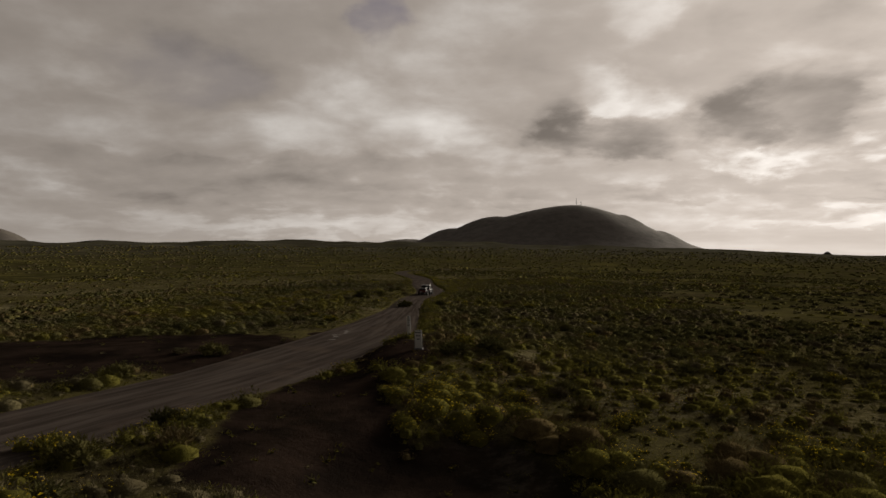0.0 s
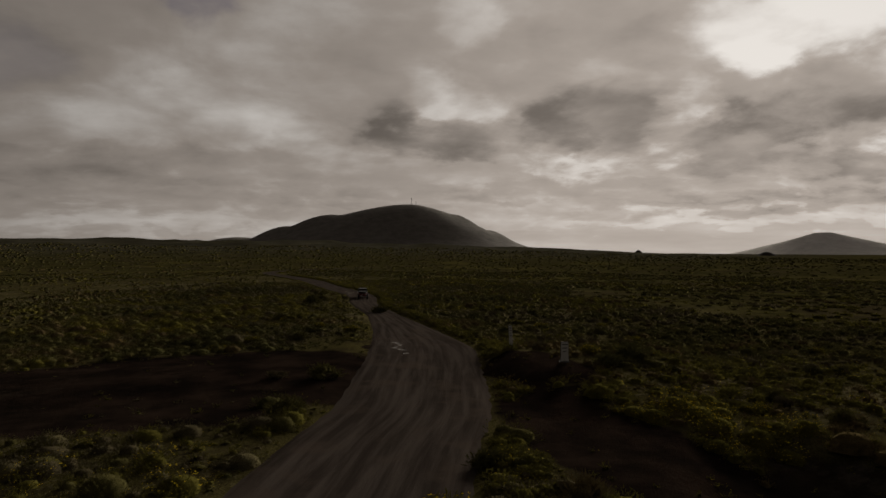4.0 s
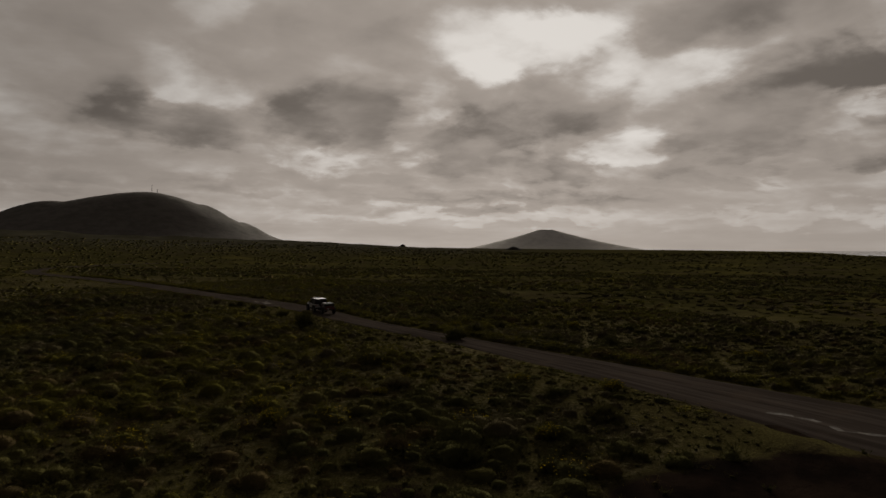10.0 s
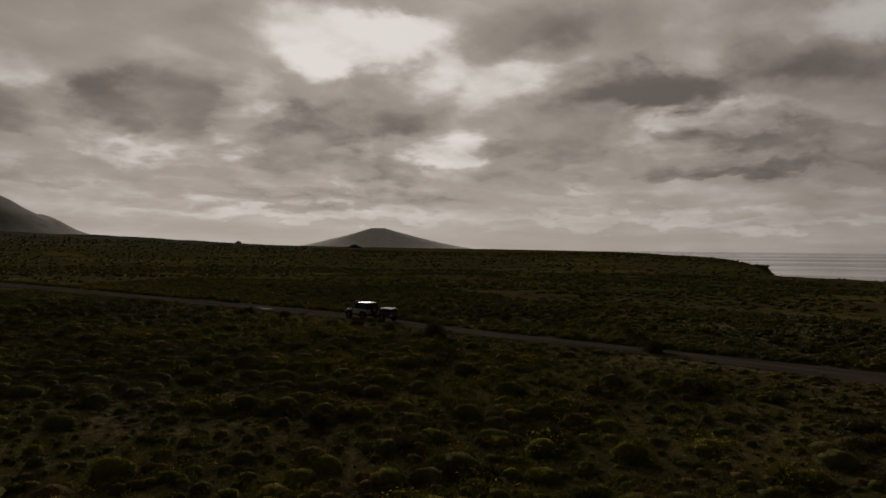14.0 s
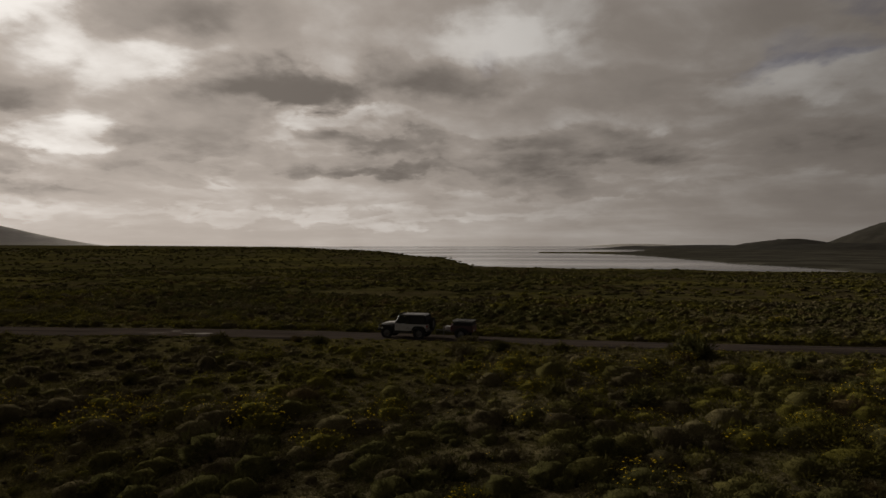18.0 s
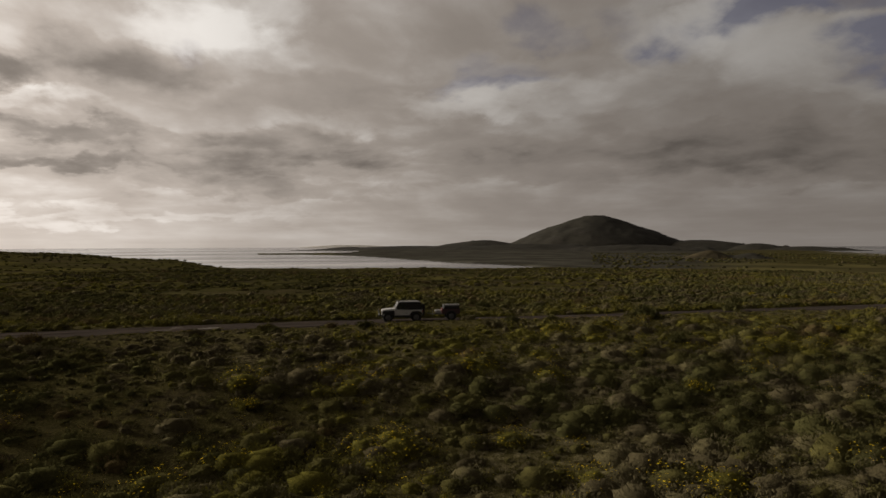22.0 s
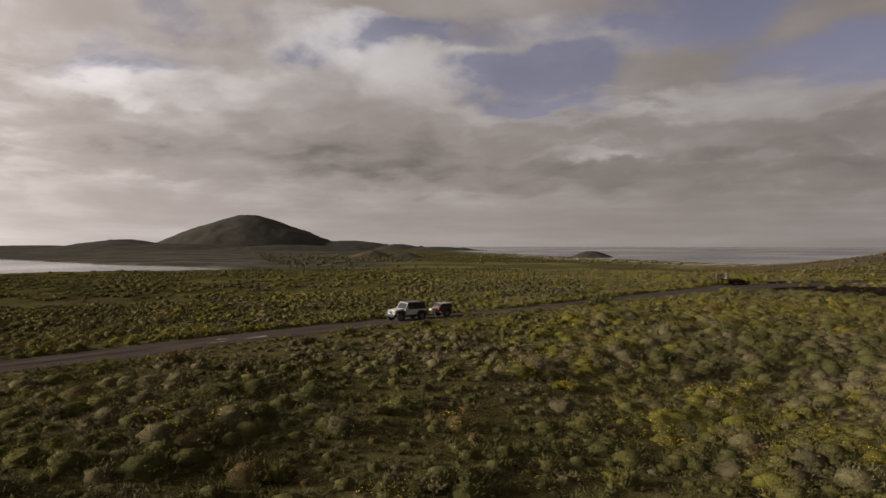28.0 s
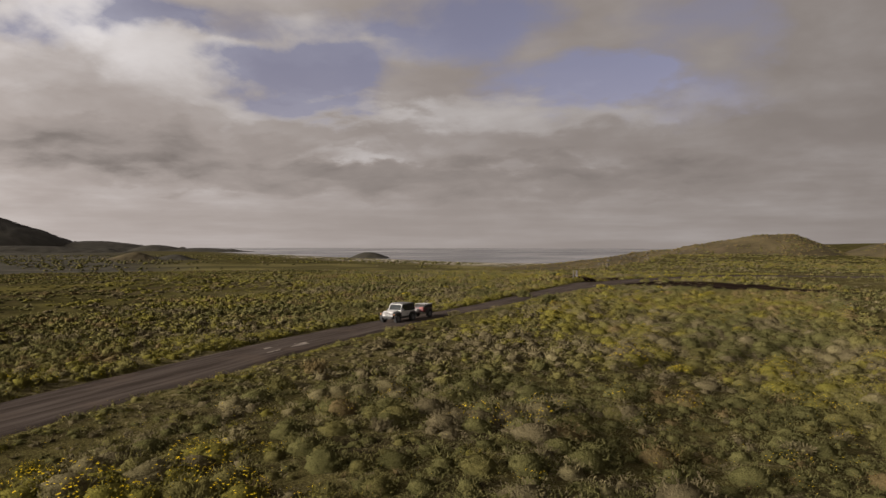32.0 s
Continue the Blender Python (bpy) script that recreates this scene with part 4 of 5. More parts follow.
# ---------------------------------------------------------------- scrub
def bush_template(sprays, ring, seed, long=0.42, wide=0.13, flowers=0, ragged=0.30, core=0.60):
    """A mound of unit size: a small lumpy heart hidden in thin twiggy sprays. Faces carry -2 for the heart, -1 for a spray, else a material."""
    rng = np.random.default_rng(seed)
    verts, faces, mats = [], [], []
    levels = 3 if ring > 6 else 2
    lump = rng.uniform(0.84, 1.08, (levels, ring))
    for n in range(levels):
        e = n / levels * math.pi / 2
        for k in range(ring):
            a = 2 * math.pi * (k + 0.5 * n) / ring
            q = core * lump[n, k]
            verts.append((math.cos(a) * math.cos(e) * q * 1.12, math.sin(a) * math.cos(e) * q * 1.12, math.sin(e) * q - 0.12 * (n == 0)))
    verts.append((rng.uniform(-0.1, 0.1), rng.uniform(-0.1, 0.1), core))
    top = len(verts) - 1
    for n in range(levels - 1):
        for k in range(ring):
            a, b = n * ring + k, n * ring + (k + 1) % ring
            faces += [(a, b, b + ring), (a, b + ring, a + ring)]
    for k in range(ring):
        faces.append(((levels - 1) * ring + k, (levels - 1) * ring + (k + 1) % ring, top))
    mats += [-2] * len(faces)
    knobs = rng.normal(size=(6, 3)) * (1, 1, 0.5) + (0, 0, 0.5)
    knobs /= np.linalg.norm(knobs, axis=1)[:, None]
    for n in range(sprays + flowers):
        z = rng.uniform(0.02, 1.0) if n < sprays else rng.uniform(0.4, 1.0)
        a = rng.uniform(0, 2 * math.pi)
        c = math.sqrt(1 - z * z)
        way = np.array([math.cos(a) * c, math.sin(a) * c, z])
        reach = 0.84 + ragged * max(0.0, float((knobs @ way).max()) - 0.55) * 1.4
        k = len(verts)
        if n < sprays:
            s = long * rng.uniform(0.55, 1.35)
            tip = way * reach * rng.uniform(0.80, 1.07)
            out = way * 0.75 + rng.normal(size=3) * 0.34 + np.array([0, 0, 0.38])
            out /= np.linalg.norm(out)
            u = np.cross(out, rng.normal(size=3))
            u *= wide * rng.uniform(0.6, 1.4) * 0.5 / (np.linalg.norm(u) + 1e-6)
            foot = tip - out * s
            verts += [tuple(foot - u * 0.5), tuple(tip - out * s * 0.35 + u), tuple(tip)]
            verts[-3] = tuple(foot * 0.8 + (tip - out * s * 0.35 - u) * 0.2)
        else:
            p = way * reach * rng.uniform(1.0, 1.12)
            u = np.cross(way, (0.3, 0.2, 1.0))
            s = rng.uniform(0.022, 0.045)
            u *= s / (np.linalg.norm(u) + 1e-6)
            verts += [tuple(p - u), tuple(p + u), tuple(p + np.cross(way, u) * 1.6 + way * s)]
        faces.append((k, k + 1, k + 2))
        mats.append(-1 if n < sprays else FLOWER)
    return np.array(verts), np.array(faces), np.array(mats)


def scatter_mesh(name, templates, x, y, size, tall, kinds, which, rng, sink=0.04, z=None):
    """Many mounds joined into one mesh."""
    turn = rng.uniform(0, 2 * math.pi, len(x))
    z = (ground_z(x, y) if z is None else z) - sink
    all_v, all_f, all_m, all_s, count = [], [], [], [], 0
    for t, (v, f, m) in enumerate(templates):
        pick = np.nonzero(which == t)[0]
        if not len(pick):
            continue
        c, s = np.cos(turn[pick])[:, None], np.sin(turn[pick])[:, None]
        px = (v[None, :, 0] * c - v[None, :, 1] * s) * size[pick][:, None] + x[pick][:, None]
        py = (v[None, :, 0] * s + v[None, :, 1] * c) * size[pick][:, None] + y[pick][:, None]
        pz = v[None, :, 2] * tall[pick][:, None] + z[pick][:, None]
        all_v.append(np.stack([px, py, pz], -1).reshape(-1, 3))
        all_f.append((f[None] + (np.arange(len(pick)) * len(v))[:, None, None]).reshape(-1, 3) + count)
        all_m.append(np.where(m[None] < 0, kinds[pick][:, None], m[None]).ravel())
        all_s.append(np.tile(m == -2, len(pick)))
        count += len(pick) * len(v)
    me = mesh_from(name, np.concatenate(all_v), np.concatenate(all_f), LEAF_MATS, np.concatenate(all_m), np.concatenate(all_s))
    return new(name, me)


def jittered(x0, x1, y0, y1, gap, rng):
    x, y = np.meshgrid(np.arange(x0, x1, gap), np.arange(y0, y1, gap))
    x = x + rng.uniform(-0.62, 0.62, x.shape) * gap
    y = y + rng.uniform(-0.62, 0.62, y.shape) * gap
    return x.ravel(), y.ravel()


def kinds_at(x, y, rng):
    """Which kind of scrub grows where: in patches, with strays."""
    wet, dry = fbm(x / 16, y / 16, 4, 51), fbm(x / 11 + 40, y / 11, 4, 52)
    k = np.full(x.shape, 0)
    k[wet + rng.normal(0, 0.12, x.shape) > 0.105] = 1
    k[wet + rng.normal(0, 0.10, x.shape) < -0.07] = 2
    k[dry + rng.normal(0, 0.13, x.shape) > 0.21] = 3
    k[dry + rng.normal(0, 0.14, x.shape) < -0.24] = 4
    k[(dry > 0.02) & (rng.uniform(size=x.shape) < 0.10)] = 5
    return k


def clear_of_road(x, y, margin=0.0):
    d, along = line_distance(x, y, ROAD_PTS[::2])
    e, _ = line_distance(x, y, SIDE_PTS[::2])
    return (d > road_half(along) + 0.15 + margin) & (e > 1.8 + margin)


rng = np.random.default_rng(7)
NEAR = [bush_template(122, 6, 100 + n, 0.34, 0.095, (0, 0, 14, 34)[n % 4], 0.45 + 0.12 * (n % 3), 0.56) for n in range(12)]
LARGE = [bush_template(290, 7, 150 + n, 0.23, 0.058, (0, 0, 0, 60)[n % 4], 0.45, 0.68) for n in range(4)]
MIDDLE = [bush_template(44, 5, 200 + n, 0.40, 0.15, (0, 0, 8)[n % 3], 0.45, 0.60) for n in range(9)]
FAR = [bush_template(15, 4, 300 + n, 0.56, 0.30, 0, 0.40, 0.62) for n in range(6)]
SMALL = [bush_template(13, 3, 400 + n, 0.80, 0.17, (0, 0, 5)[n % 3], 0.35, 0.35) for n in range(6)]

x, y = jittered(-150, 165, -125, 175, 0.90, rng)
d = view_distance(x, y)
keep = np.abs(d) < 84
x, y, d = x[keep], y[keep], d[keep]
keep = clear_of_road(x, y, 0.1) & (dry_bank(x, y) < rng.uniform(0.5, 1.7, x.shape)) & (bare_ground(x, y) + rng.uniform(-0.35, 0.25, x.shape) < 0.42) & (fbm(x / 6, y / 6, 3, 33) + rng.uniform(-0.14, 0.14, x.shape) > np.where(d > 34, -0.24, -0.32))
x, y, d = x[keep], y[keep], d[keep]
size = np.clip(rng.lognormal(-0.60, 0.42, x.shape), 0.2, 1.1) * (1 + 0.5 * fbm(x / 20, y / 20, 3, 77) + 1.3 * fbm(x / 5, y / 5, 3, 78))
tall = size ** 0.8 * rng.uniform(0.46, 0.84, x.shape)
# low growth on the road's western side, taller further off
road_off, road_run = line_distance(x, y, ROAD_PTS[::2])
west_side = x < np.interp(y, ROAD_PTS[:, 1], ROAD_PTS[:, 0])
low = np.where(west_side & (y > -40), np.clip((road_off - road_half(road_run)) / 8.0, 0.42, 1.0), 1.0)
size, tall = size * low ** 0.8, tall * low
kinds = kinds_at(x, y, rng)


def flowering(kinds, x, y, count, rng):
    """A template each: those with flowers for the yellow-green kind in its flowering patches."""
    w = rng.integers(0, count, kinds.shape)
    bloom = (kinds == 1) & (fbm(x / 10, y / 10, 3, 58) + rng.uniform(-0.15, 0.15, x.shape) > 0.0) | (rng.uniform(size=x.shape) < 0.06)
    return w, bloom


for name, mask, templates, label in (
        ("low_scrub", (d > 4) & (d < 31) & (size < 0.82), NEAR, "low olive and sage scrub mounds, some in yellow flower"),
        ("tall_scrub", (d > 4) & (d < 31) & (size >= 0.82), LARGE, "larger olive and grey scrub mounds among the low growth"),
        ("plain_scrub", (d >= 31) & (d < 55), MIDDLE, "low scrub mounds covering the volcanic plain"),
        ("outlying_scrub", (d >= 55) & (d < 84), FAR, "low scrub mounds further out on the volcanic plain"),
        ("outer_scrub", (d <= 4) & (rng.uniform(size=d.shape) < np.where(d > -20, 0.4, 0.06)), FAR, "low scrub mounds on the plain's western side")):
    which, bloom = flowering(kinds[mask], x[mask], y[mask], len(templates), rng)
    has = np.array([FLOWER in t[2] for t in templates])
    if has.any():
        which = np.where(bloom, rng.choice(np.nonzero(has)[0], which.shape), rng.choice(np.nonzero(~has)[0], which.shape))
    wide, high = np.minimum(size[mask], 1.25), tall[mask]
    if d[mask].min() > 30:
        wide = np.minimum(wide * rng.lognormal(0.02, 0.22, mask.sum()) * (1 + 0.7 * fbm(x[mask] / 9, y[mask] / 9, 3, 91)), 1.0)
    tagged(scatter_mesh(name, templates, x[mask], y[mask], wide, np.maximum(high, 0.54 * wide), kinds[mask], which, rng), label, "scrub", kind="stuff")

x, y = jittered(-90, 60, -95, 95, 0.70, rng)
d = view_distance(x, y)
keep = (d > 8) & (d < 38) & clear_of_road(x, y, -0.25) & (bare_ground(x, y) + rng.uniform(-0.6, 0.3, x.shape) < 0.5)
x, y = x[keep], y[keep]
size = rng.uniform(0.15, 0.42, x.shape)
kinds = kinds_at(x, y, rng)
tagged(scatter_mesh("grass_tufts", SMALL, x, y, size, size * rng.uniform(0.5, 1.0, x.shape), kinds, rng.integers(0, 6, x.shape), rng, 0.01),
       "small tufts of grass, moss and yellow flowers", "grass", kind="stuff")

x, y = jittered(-150, 260, -260, 320, 2.6, rng)
d = view_distance(x, y)
keep = (np.abs(d) >= 82) & (np.hypot(x - CX, y - CY) < 250) & (x > -140) & clear_of_road(x, y, 0.2)
keep &= (d > 0) | (y < -60) | (y > -10)
bearing = np.degrees(np.arctan2(x - CX, y - CY))
keep &= ~((bearing > 146) & (np.hypot(x - CX, y - CY) > 145))
patch = fbm(x / 15, y / 15, 4, 61)
keep &= patch + rng.uniform(-0.1, 0.1, x.shape) > -0.13
x, y, patch = x[keep], y[keep], patch[keep]
size = rng.uniform(0.5, 1.5, x.shape) * (1 + 1.6 * patch)
tagged(scatter_mesh("distant_scrub", FAR, x, y, size, size * rng.uniform(0.30, 0.58, x.shape), kinds_at(x, y, rng), rng.integers(0, 6, x.shape), rng),
       "distant low scrub covering the plain", "scrub", kind="stuff")

b = np.radians(rng.uniform(-45, 190, 12500))
r = np.sqrt(rng.uniform(240 ** 2, 900 ** 2, b.shape))
x, y = CX + r * np.sin(b), CY + r * np.cos(b)
keep = (r < knots(np.degrees(b), PLATEAU) * 1.02) & (np.degrees(b) < 146)
x, y, r = x[keep], y[keep], r[keep]
size = rng.uniform(0.9, 1.9, x.shape) * (0.6 + r / 900)
tagged(scatter_mesh("far_scrub", [bush_template(7, 4, 500 + n, 0.6, 0.45, 0, 0.2, 0.80) for n in range(4)], x, y, size, size * rng.uniform(0.35, 0.6, x.shape), kinds_at(x, y, rng), rng.integers(0, 4, x.shape), rng),
       "far dark scrub thinning out towards the horizon", "scrub", kind="stuff")

b = rng.uniform(118, 176, 8200)
r = np.sqrt(rng.uniform(430 ** 2, 1250 ** 2, b.shape))
x, y = CX + r * np.sin(np.radians(b)), CY + r * np.cos(np.radians(b))
grown = fbm(x / 60, y / 60, 4, 63) + rng.uniform(-0.12, 0.12, b.shape)
keep = (r > knots(b, PLATEAU) * 1.3) & (r < knots(b, OCEAN) - 90) & (grown > np.where(r < 640, 0.16, -0.02))
x, y, r = x[keep], y[keep], r[keep]
size = rng.uniform(1.2, 3.0, x.shape)
tagged(scatter_mesh("isthmus_scrub", [bush_template(5, 4, 520 + n, 0.6, 0.45, 0, 0.2, 0.80) for n in range(4)], x, y, size, size * rng.uniform(0.35, 0.7, x.shape), np.where(rng.uniform(size=x.shape) < 0.5, 2, kinds_at(x, y, rng)), rng.integers(0, 4, x.shape), rng),
       "dark scrub and lava clumps on the low isthmus", "scrub", kind="stuff")

b = rng.uniform(158, 200, 7600)
r = np.sqrt(rng.uniform(138 ** 2, 440 ** 2, b.shape))
x, y = CX + r * np.sin(np.radians(b)), CY + r * np.cos(np.radians(b))
keep = (ground_z(x, y) > -8.5) & (fbm(x / 16, y / 16, 4, 62) + rng.uniform(-0.12, 0.12, b.shape) > -0.08) & clear_of_road(x, y, 0.5) & (bare_ground(x, y) < 0.4)
x, y = x[keep], y[keep]
size = rng.uniform(0.5, 1.5, x.shape)
tagged(scatter_mesh("southern_scrub", FAR, x, y, size, size * rng.uniform(0.32, 0.62, x.shape), kinds_at(x, y, rng), rng.integers(0, 6, x.shape), rng),
       "low olive and brown scrub in front of the grassy hill", "scrub", kind="stuff")

# scrub all over the grassy hill, boulders at its seaward foot
slope = np.array([v.co for v in grassy_hill.data.vertices]).reshape(41, 101, 3)
i, j, fu, fv = rng.integers(0, 40, 7200), rng.integers(0, 100, 7200), rng.uniform(size=(7200, 1)), rng.uniform(size=(7200, 1))
spot = (slope[i, j] * (1 - fu) + slope[i, j + 1] * fu) * (1 - fv) + (slope[i + 1, j] * (1 - fu) + slope[i + 1, j + 1] * fu) * fv
spot = spot[(spot[:, 2] > ground_z(spot[:, 0], spot[:, 1]) - 0.2) & (fbm(spot[:, 0] / 14, spot[:, 1] / 14, 4, 67) + rng.uniform(-0.2, 0.2, len(spot)) > -0.10)]
size = rng.uniform(0.5, 1.7, len(spot))
tagged(scatter_mesh("hill_scrub", FAR, spot[:, 0], spot[:, 1], size, size * rng.uniform(0.4, 0.7, len(spot)), rng.choice((0, 2, 4, 4), len(spot)), rng.integers(0, 6, len(spot)), rng, z=spot[:, 2]),
       "low brown and olive scrub on the grassy hill", "scrub", kind="stuff")
pick = (i > 4) & (i < 17) & (j > 20) & (j < 40)
spot = slope[i[pick], j[pick]][:150] + rng.uniform(-1.5, 1.5, (len(i[pick][:150]), 1)) * (1, 1, 0)
size = rng.lognormal(-0.35, 0.4, len(spot))
rocks = scatter_mesh("hillside_boulders", [bush_template(0, 7, 560 + n, core=0.95) for n in range(5)], spot[:, 0], spot[:, 1], size, size * rng.uniform(0.7, 1.1, len(spot)), np.zeros(len(spot), int), rng.integers(0, 5, len(spot)), rng, 0.2, spot[:, 2])
rocks.data.materials[0] = BOULDER
tagged(rocks, "grey lava boulders at the foot of the grassy hill", "rocks", kind="stuff")

# the greener strips along both edges of the road
along = np.r_[0, np.cumsum(np.linalg.norm(np.diff(ROAD_PTS, axis=0), axis=1))]
way = np.gradient(ROAD_PTS, axis=0)
way /= np.linalg.norm(way, axis=1)[:, None]
for name, side, rows in (("east_verge_scrub", 1, 4), ("west_verge_scrub", -1, 2)):
    s = rng.uniform(35, 330, 560 * rows)
    off = (rng.uniform(0.3, 2.05, s.shape) + road_half(s)) * side
    px = np.interp(s, along, ROAD_PTS[:, 0]) + np.interp(s, along, way[:, 1]) * off
    py = np.interp(s, along, ROAD_PTS[:, 1]) - np.interp(s, along, way[:, 0]) * off
    keep = (bare_ground(px, py) < 0.45) & (line_distance(px, py, SIDE_PTS)[0] > 2.4) & (fbm(s / 6, s * 0 + side, 3, 66) > -0.2 * rng.uniform(size=s.shape) - 0.03)
    px, py = px[keep], py[keep]
    size = rng.uniform(0.30, 0.74 if side > 0 else 0.58, px.shape)
    kinds = np.where(rng.uniform(size=px.shape) < (0.85 if side > 0 else 0.45), 1, np.where(rng.uniform(size=px.shape) < 0.6, 0, 2))
    tagged(scatter_mesh(name, MIDDLE, px, py, size, size * rng.uniform(0.6, 0.95, px.shape) * (1.0 if side > 0 else 0.42), kinds, rng.integers(0, 6, px.shape), rng),
           "yellow-green scrub lining the edge of the road", "scrub", kind="stuff")

# ---------------------------------------------------------------- single shrubs


def part(name, bm, mat, parent, label="", smooth=False):
    me = bpy.data.meshes.new(name)
    bm.to_mesh(me)
    bm.free()
    me.materials.append(mat)
    if smooth:
        me.polygons.foreach_set("use_smooth", np.full(len(me.polygons), True))
    ob = new(name, me)
    ob.parent = parent
    if label:
        tagged(ob, label)
    return ob


def tube(bm, points, radii_, sides=5):
    """A tapering tube through the points."""
    rings = []
    for n, (p, r) in enumerate(zip(points, radii_)):
        p = Vector(p)
        ahead = (Vector(points[min(n + 1, len(points) - 1)]) - Vector(points[max(n - 1, 0)])).normalized()
        u = ahead.orthogonal().normalized()
        v = ahead.cross(u)
        rings.append([bm.verts.new(p + (u * math.cos(a) + v * math.sin(a)) * r) for a in (2 * math.pi * k / sides for k in range(sides))])
    for a, b in zip(rings[:-1], rings[1:]):
        for k in range(sides):
            bm.faces.new((a[k], a[(k + 1) % sides], b[(k + 1) % sides], b[k]))
    bm.faces.new(rings[-1])
    bm.faces.new(rings[0][::-1])


def shrub(kind, label, seed, leaves=330, flowers=0, spread=0.26):
    """One shrub of unit radius: stems, foliage in several clumps, flowers."""
    r = random.Random(seed)
    root = tagged(new("shrub"), label, "shrub", "single shrubs on the plain")
    bm = bmesh.new()
    clumps = []
    for n in range(7):
        a, lean = 2 * math.pi * n / 7 + r.uniform(-0.3, 0.3), r.uniform(0.25, 0.65) * (n > 0)
        tip = Vector((math.cos(a) * lean, math.sin(a) * lean, r.uniform(0.20, 0.46) + 0.16 * (n == 0)))
        tube(bm, [(0.04 * math.cos(a), 0.04 * math.sin(a), -0.08), tip * 0.5 + Vector((0, 0, -0.06)), tip], (0.032, 0.022, 0.008))
        clumps.append((tip, r.uniform(0.28, 0.44)))
    part("woody_base", bm, LEAF_MATS[TWIG], root)
    bm, fl = bmesh.new(), bmesh.new()
    for tip, wide in clumps:
        for n in range(leaves // 7):
            w = Vector((r.gauss(0, 1), r.gauss(0, 1), r.gauss(0.35, 1))).normalized()
            p = tip + Vector((w.x, w.y, w.z * 0.8)) * wide * r.uniform(0.55, 1.0 + spread)
            if p.z < 0.0:
                p.z = r.uniform(0.02, 0.2)
            u = w.cross(Vector((r.gauss(0, 1), r.gauss(0, 1), r.gauss(0, 1)))).normalized()
            s = r.uniform(0.06, 0.15)
            o = (w + Vector((r.gauss(0, 0.3), r.gauss(0, 0.3), 0.4))).normalized()
            bm.faces.new([bm.verts.new(q) for q in (p - o * s * 1.1, p + u * s * 0.42, p + o * s * 1.4)])
        bmesh.ops.create_icosphere(bm, subdivisions=1, radius=wide * 0.66, matrix=Matrix.Translation(tip - Vector((0, 0, 0.05))))
        for n in range(flowers // 7):
            w = Vector((r.gauss(0, 1), r.gauss(0, 1), abs(r.gauss(0.6, 0.7)))).normalized()
            p, s = tip + w * wide * r.uniform(0.98, 1.2), 0.035
            u = w.orthogonal().normalized()
            fl.faces.new([fl.verts.new(p + (u * math.cos(t) + w.cross(u) * math.sin(t)) * s) for t in (0, 1.57, 3.14, 4.71)])
    part("foliage", bm, LEAF_MATS[kind], root)
    if flowers:
        tagged(part("flowers", fl, LEAF_MATS[FLOWER], root, "small yellow flower heads"), kind="stuff")
    else:
        fl.free()
    return root


SHRUBS = [shrub(2, "dense dark green shrub growing in the low scrub", 1, 620),
          shrub(1, "yellow-green shrub dotted with small yellow flowers", 2, 540, 110),
          shrub(3, "grey sage shrub with thin dry twigs", 3, 540),
          shrub(4, "dry brown shrub with bare twiggy edges", 4, 480, 0, 0.4),
          shrub(0, "rounded olive green shrub among lower scrub", 5, 600),
          shrub(5, "pale straw-coloured dry shrub", 6, 500)]
ORDERED = [
    (0, -12.0, 5.7, 1.35, 1.55), (0, -4.8, -8.3, 1.3, 1.2), (0, -0.1, -5.3, 1.2, 1.1), (0, 3.4, -54.4, 1.6, 1.1), (0, 0.7, -56.6, 1.3, 0.9), (1, 1.7, -52.6, 0.9, 0.8),
    (4, -17.1, -60.5, 1.2, 0.9), (1, -13.3, -73.4, 1.2, 0.9), (4, -11.4, -74.8, 1.1, 0.9), (0, -10.8, -69.4, 0.9, 0.7), (4, -15.0, -52.2, 1.2, 0.9), (2, -17.5, -50.8, 0.9, 0.5),
    (0, -9.3, 27.4, 0.9, 0.8), (4, -8.4, 34.4, 1.0, 0.8), (0, -10.2, 16.2, 0.9, 0.8), (3, -11.3, 48.8, 1.0, 0.9), (2, -10.0, 39.3, 0.9, 0.7), (0, 7.6, 12.4, 1.1, 0.9),
    (4, 6.3, -63.2, 0.9, 0.7), (1, 3.8, -65.0, 0.8, 0.6), (4, -21.2, 13.0, 0.9, 0.8), (0, 5.3, -16.7, 1.2, 1.0)]
placed = 0
for kind, sx, sy, wide, high in ORDERED:
    m = Matrix.LocRotScale((sx, sy, ground_at(sx, sy)), Euler((0, 0, placed * 2.4)), None)
    ob = copy_thing(SHRUBS[kind], m)
    ob.scale = (wide, wide, high)
    placed += 1
r = random.Random(11)
while placed < 190:
    sx, sy = r.uniform(-56, 45), r.uniform(-82, 75)
    px, py = np.array([sx * K]), np.array([sy * K])
    dist = float(view_distance(px, py)[0])
    if not 12 < dist < 62 or not clear_of_road(px, py, 1.0)[0] or bare_ground(px, py)[0] > 0.4 or float(hollow(px, py)[0]) > 0.05:
        continue
    wide = r.uniform(0.55, 1.0)
    m = Matrix.LocRotScale((sx * K, sy * K, ground_at(sx * K, sy * K) - 0.02), Euler((0, 0, r.uniform(0, 6.28))), None)
    ob = copy_thing(SHRUBS[r.choice((0, 0, 1, 1, 2, 2, 3, 4, 4, 5))], m)
    ob.scale = (wide, wide, wide * r.uniform(0.7, 1.0))
    placed += 1
for n, ob in enumerate(SHRUBS):
    sx, sy = (-21 + 3.1 * n) * K, (-10 + 5.3 * n) * K
    ob.matrix_world = Matrix.LocRotScale((sx, sy, ground_at(sx, sy) - 0.02), None, (0.8, 0.8, 0.7))

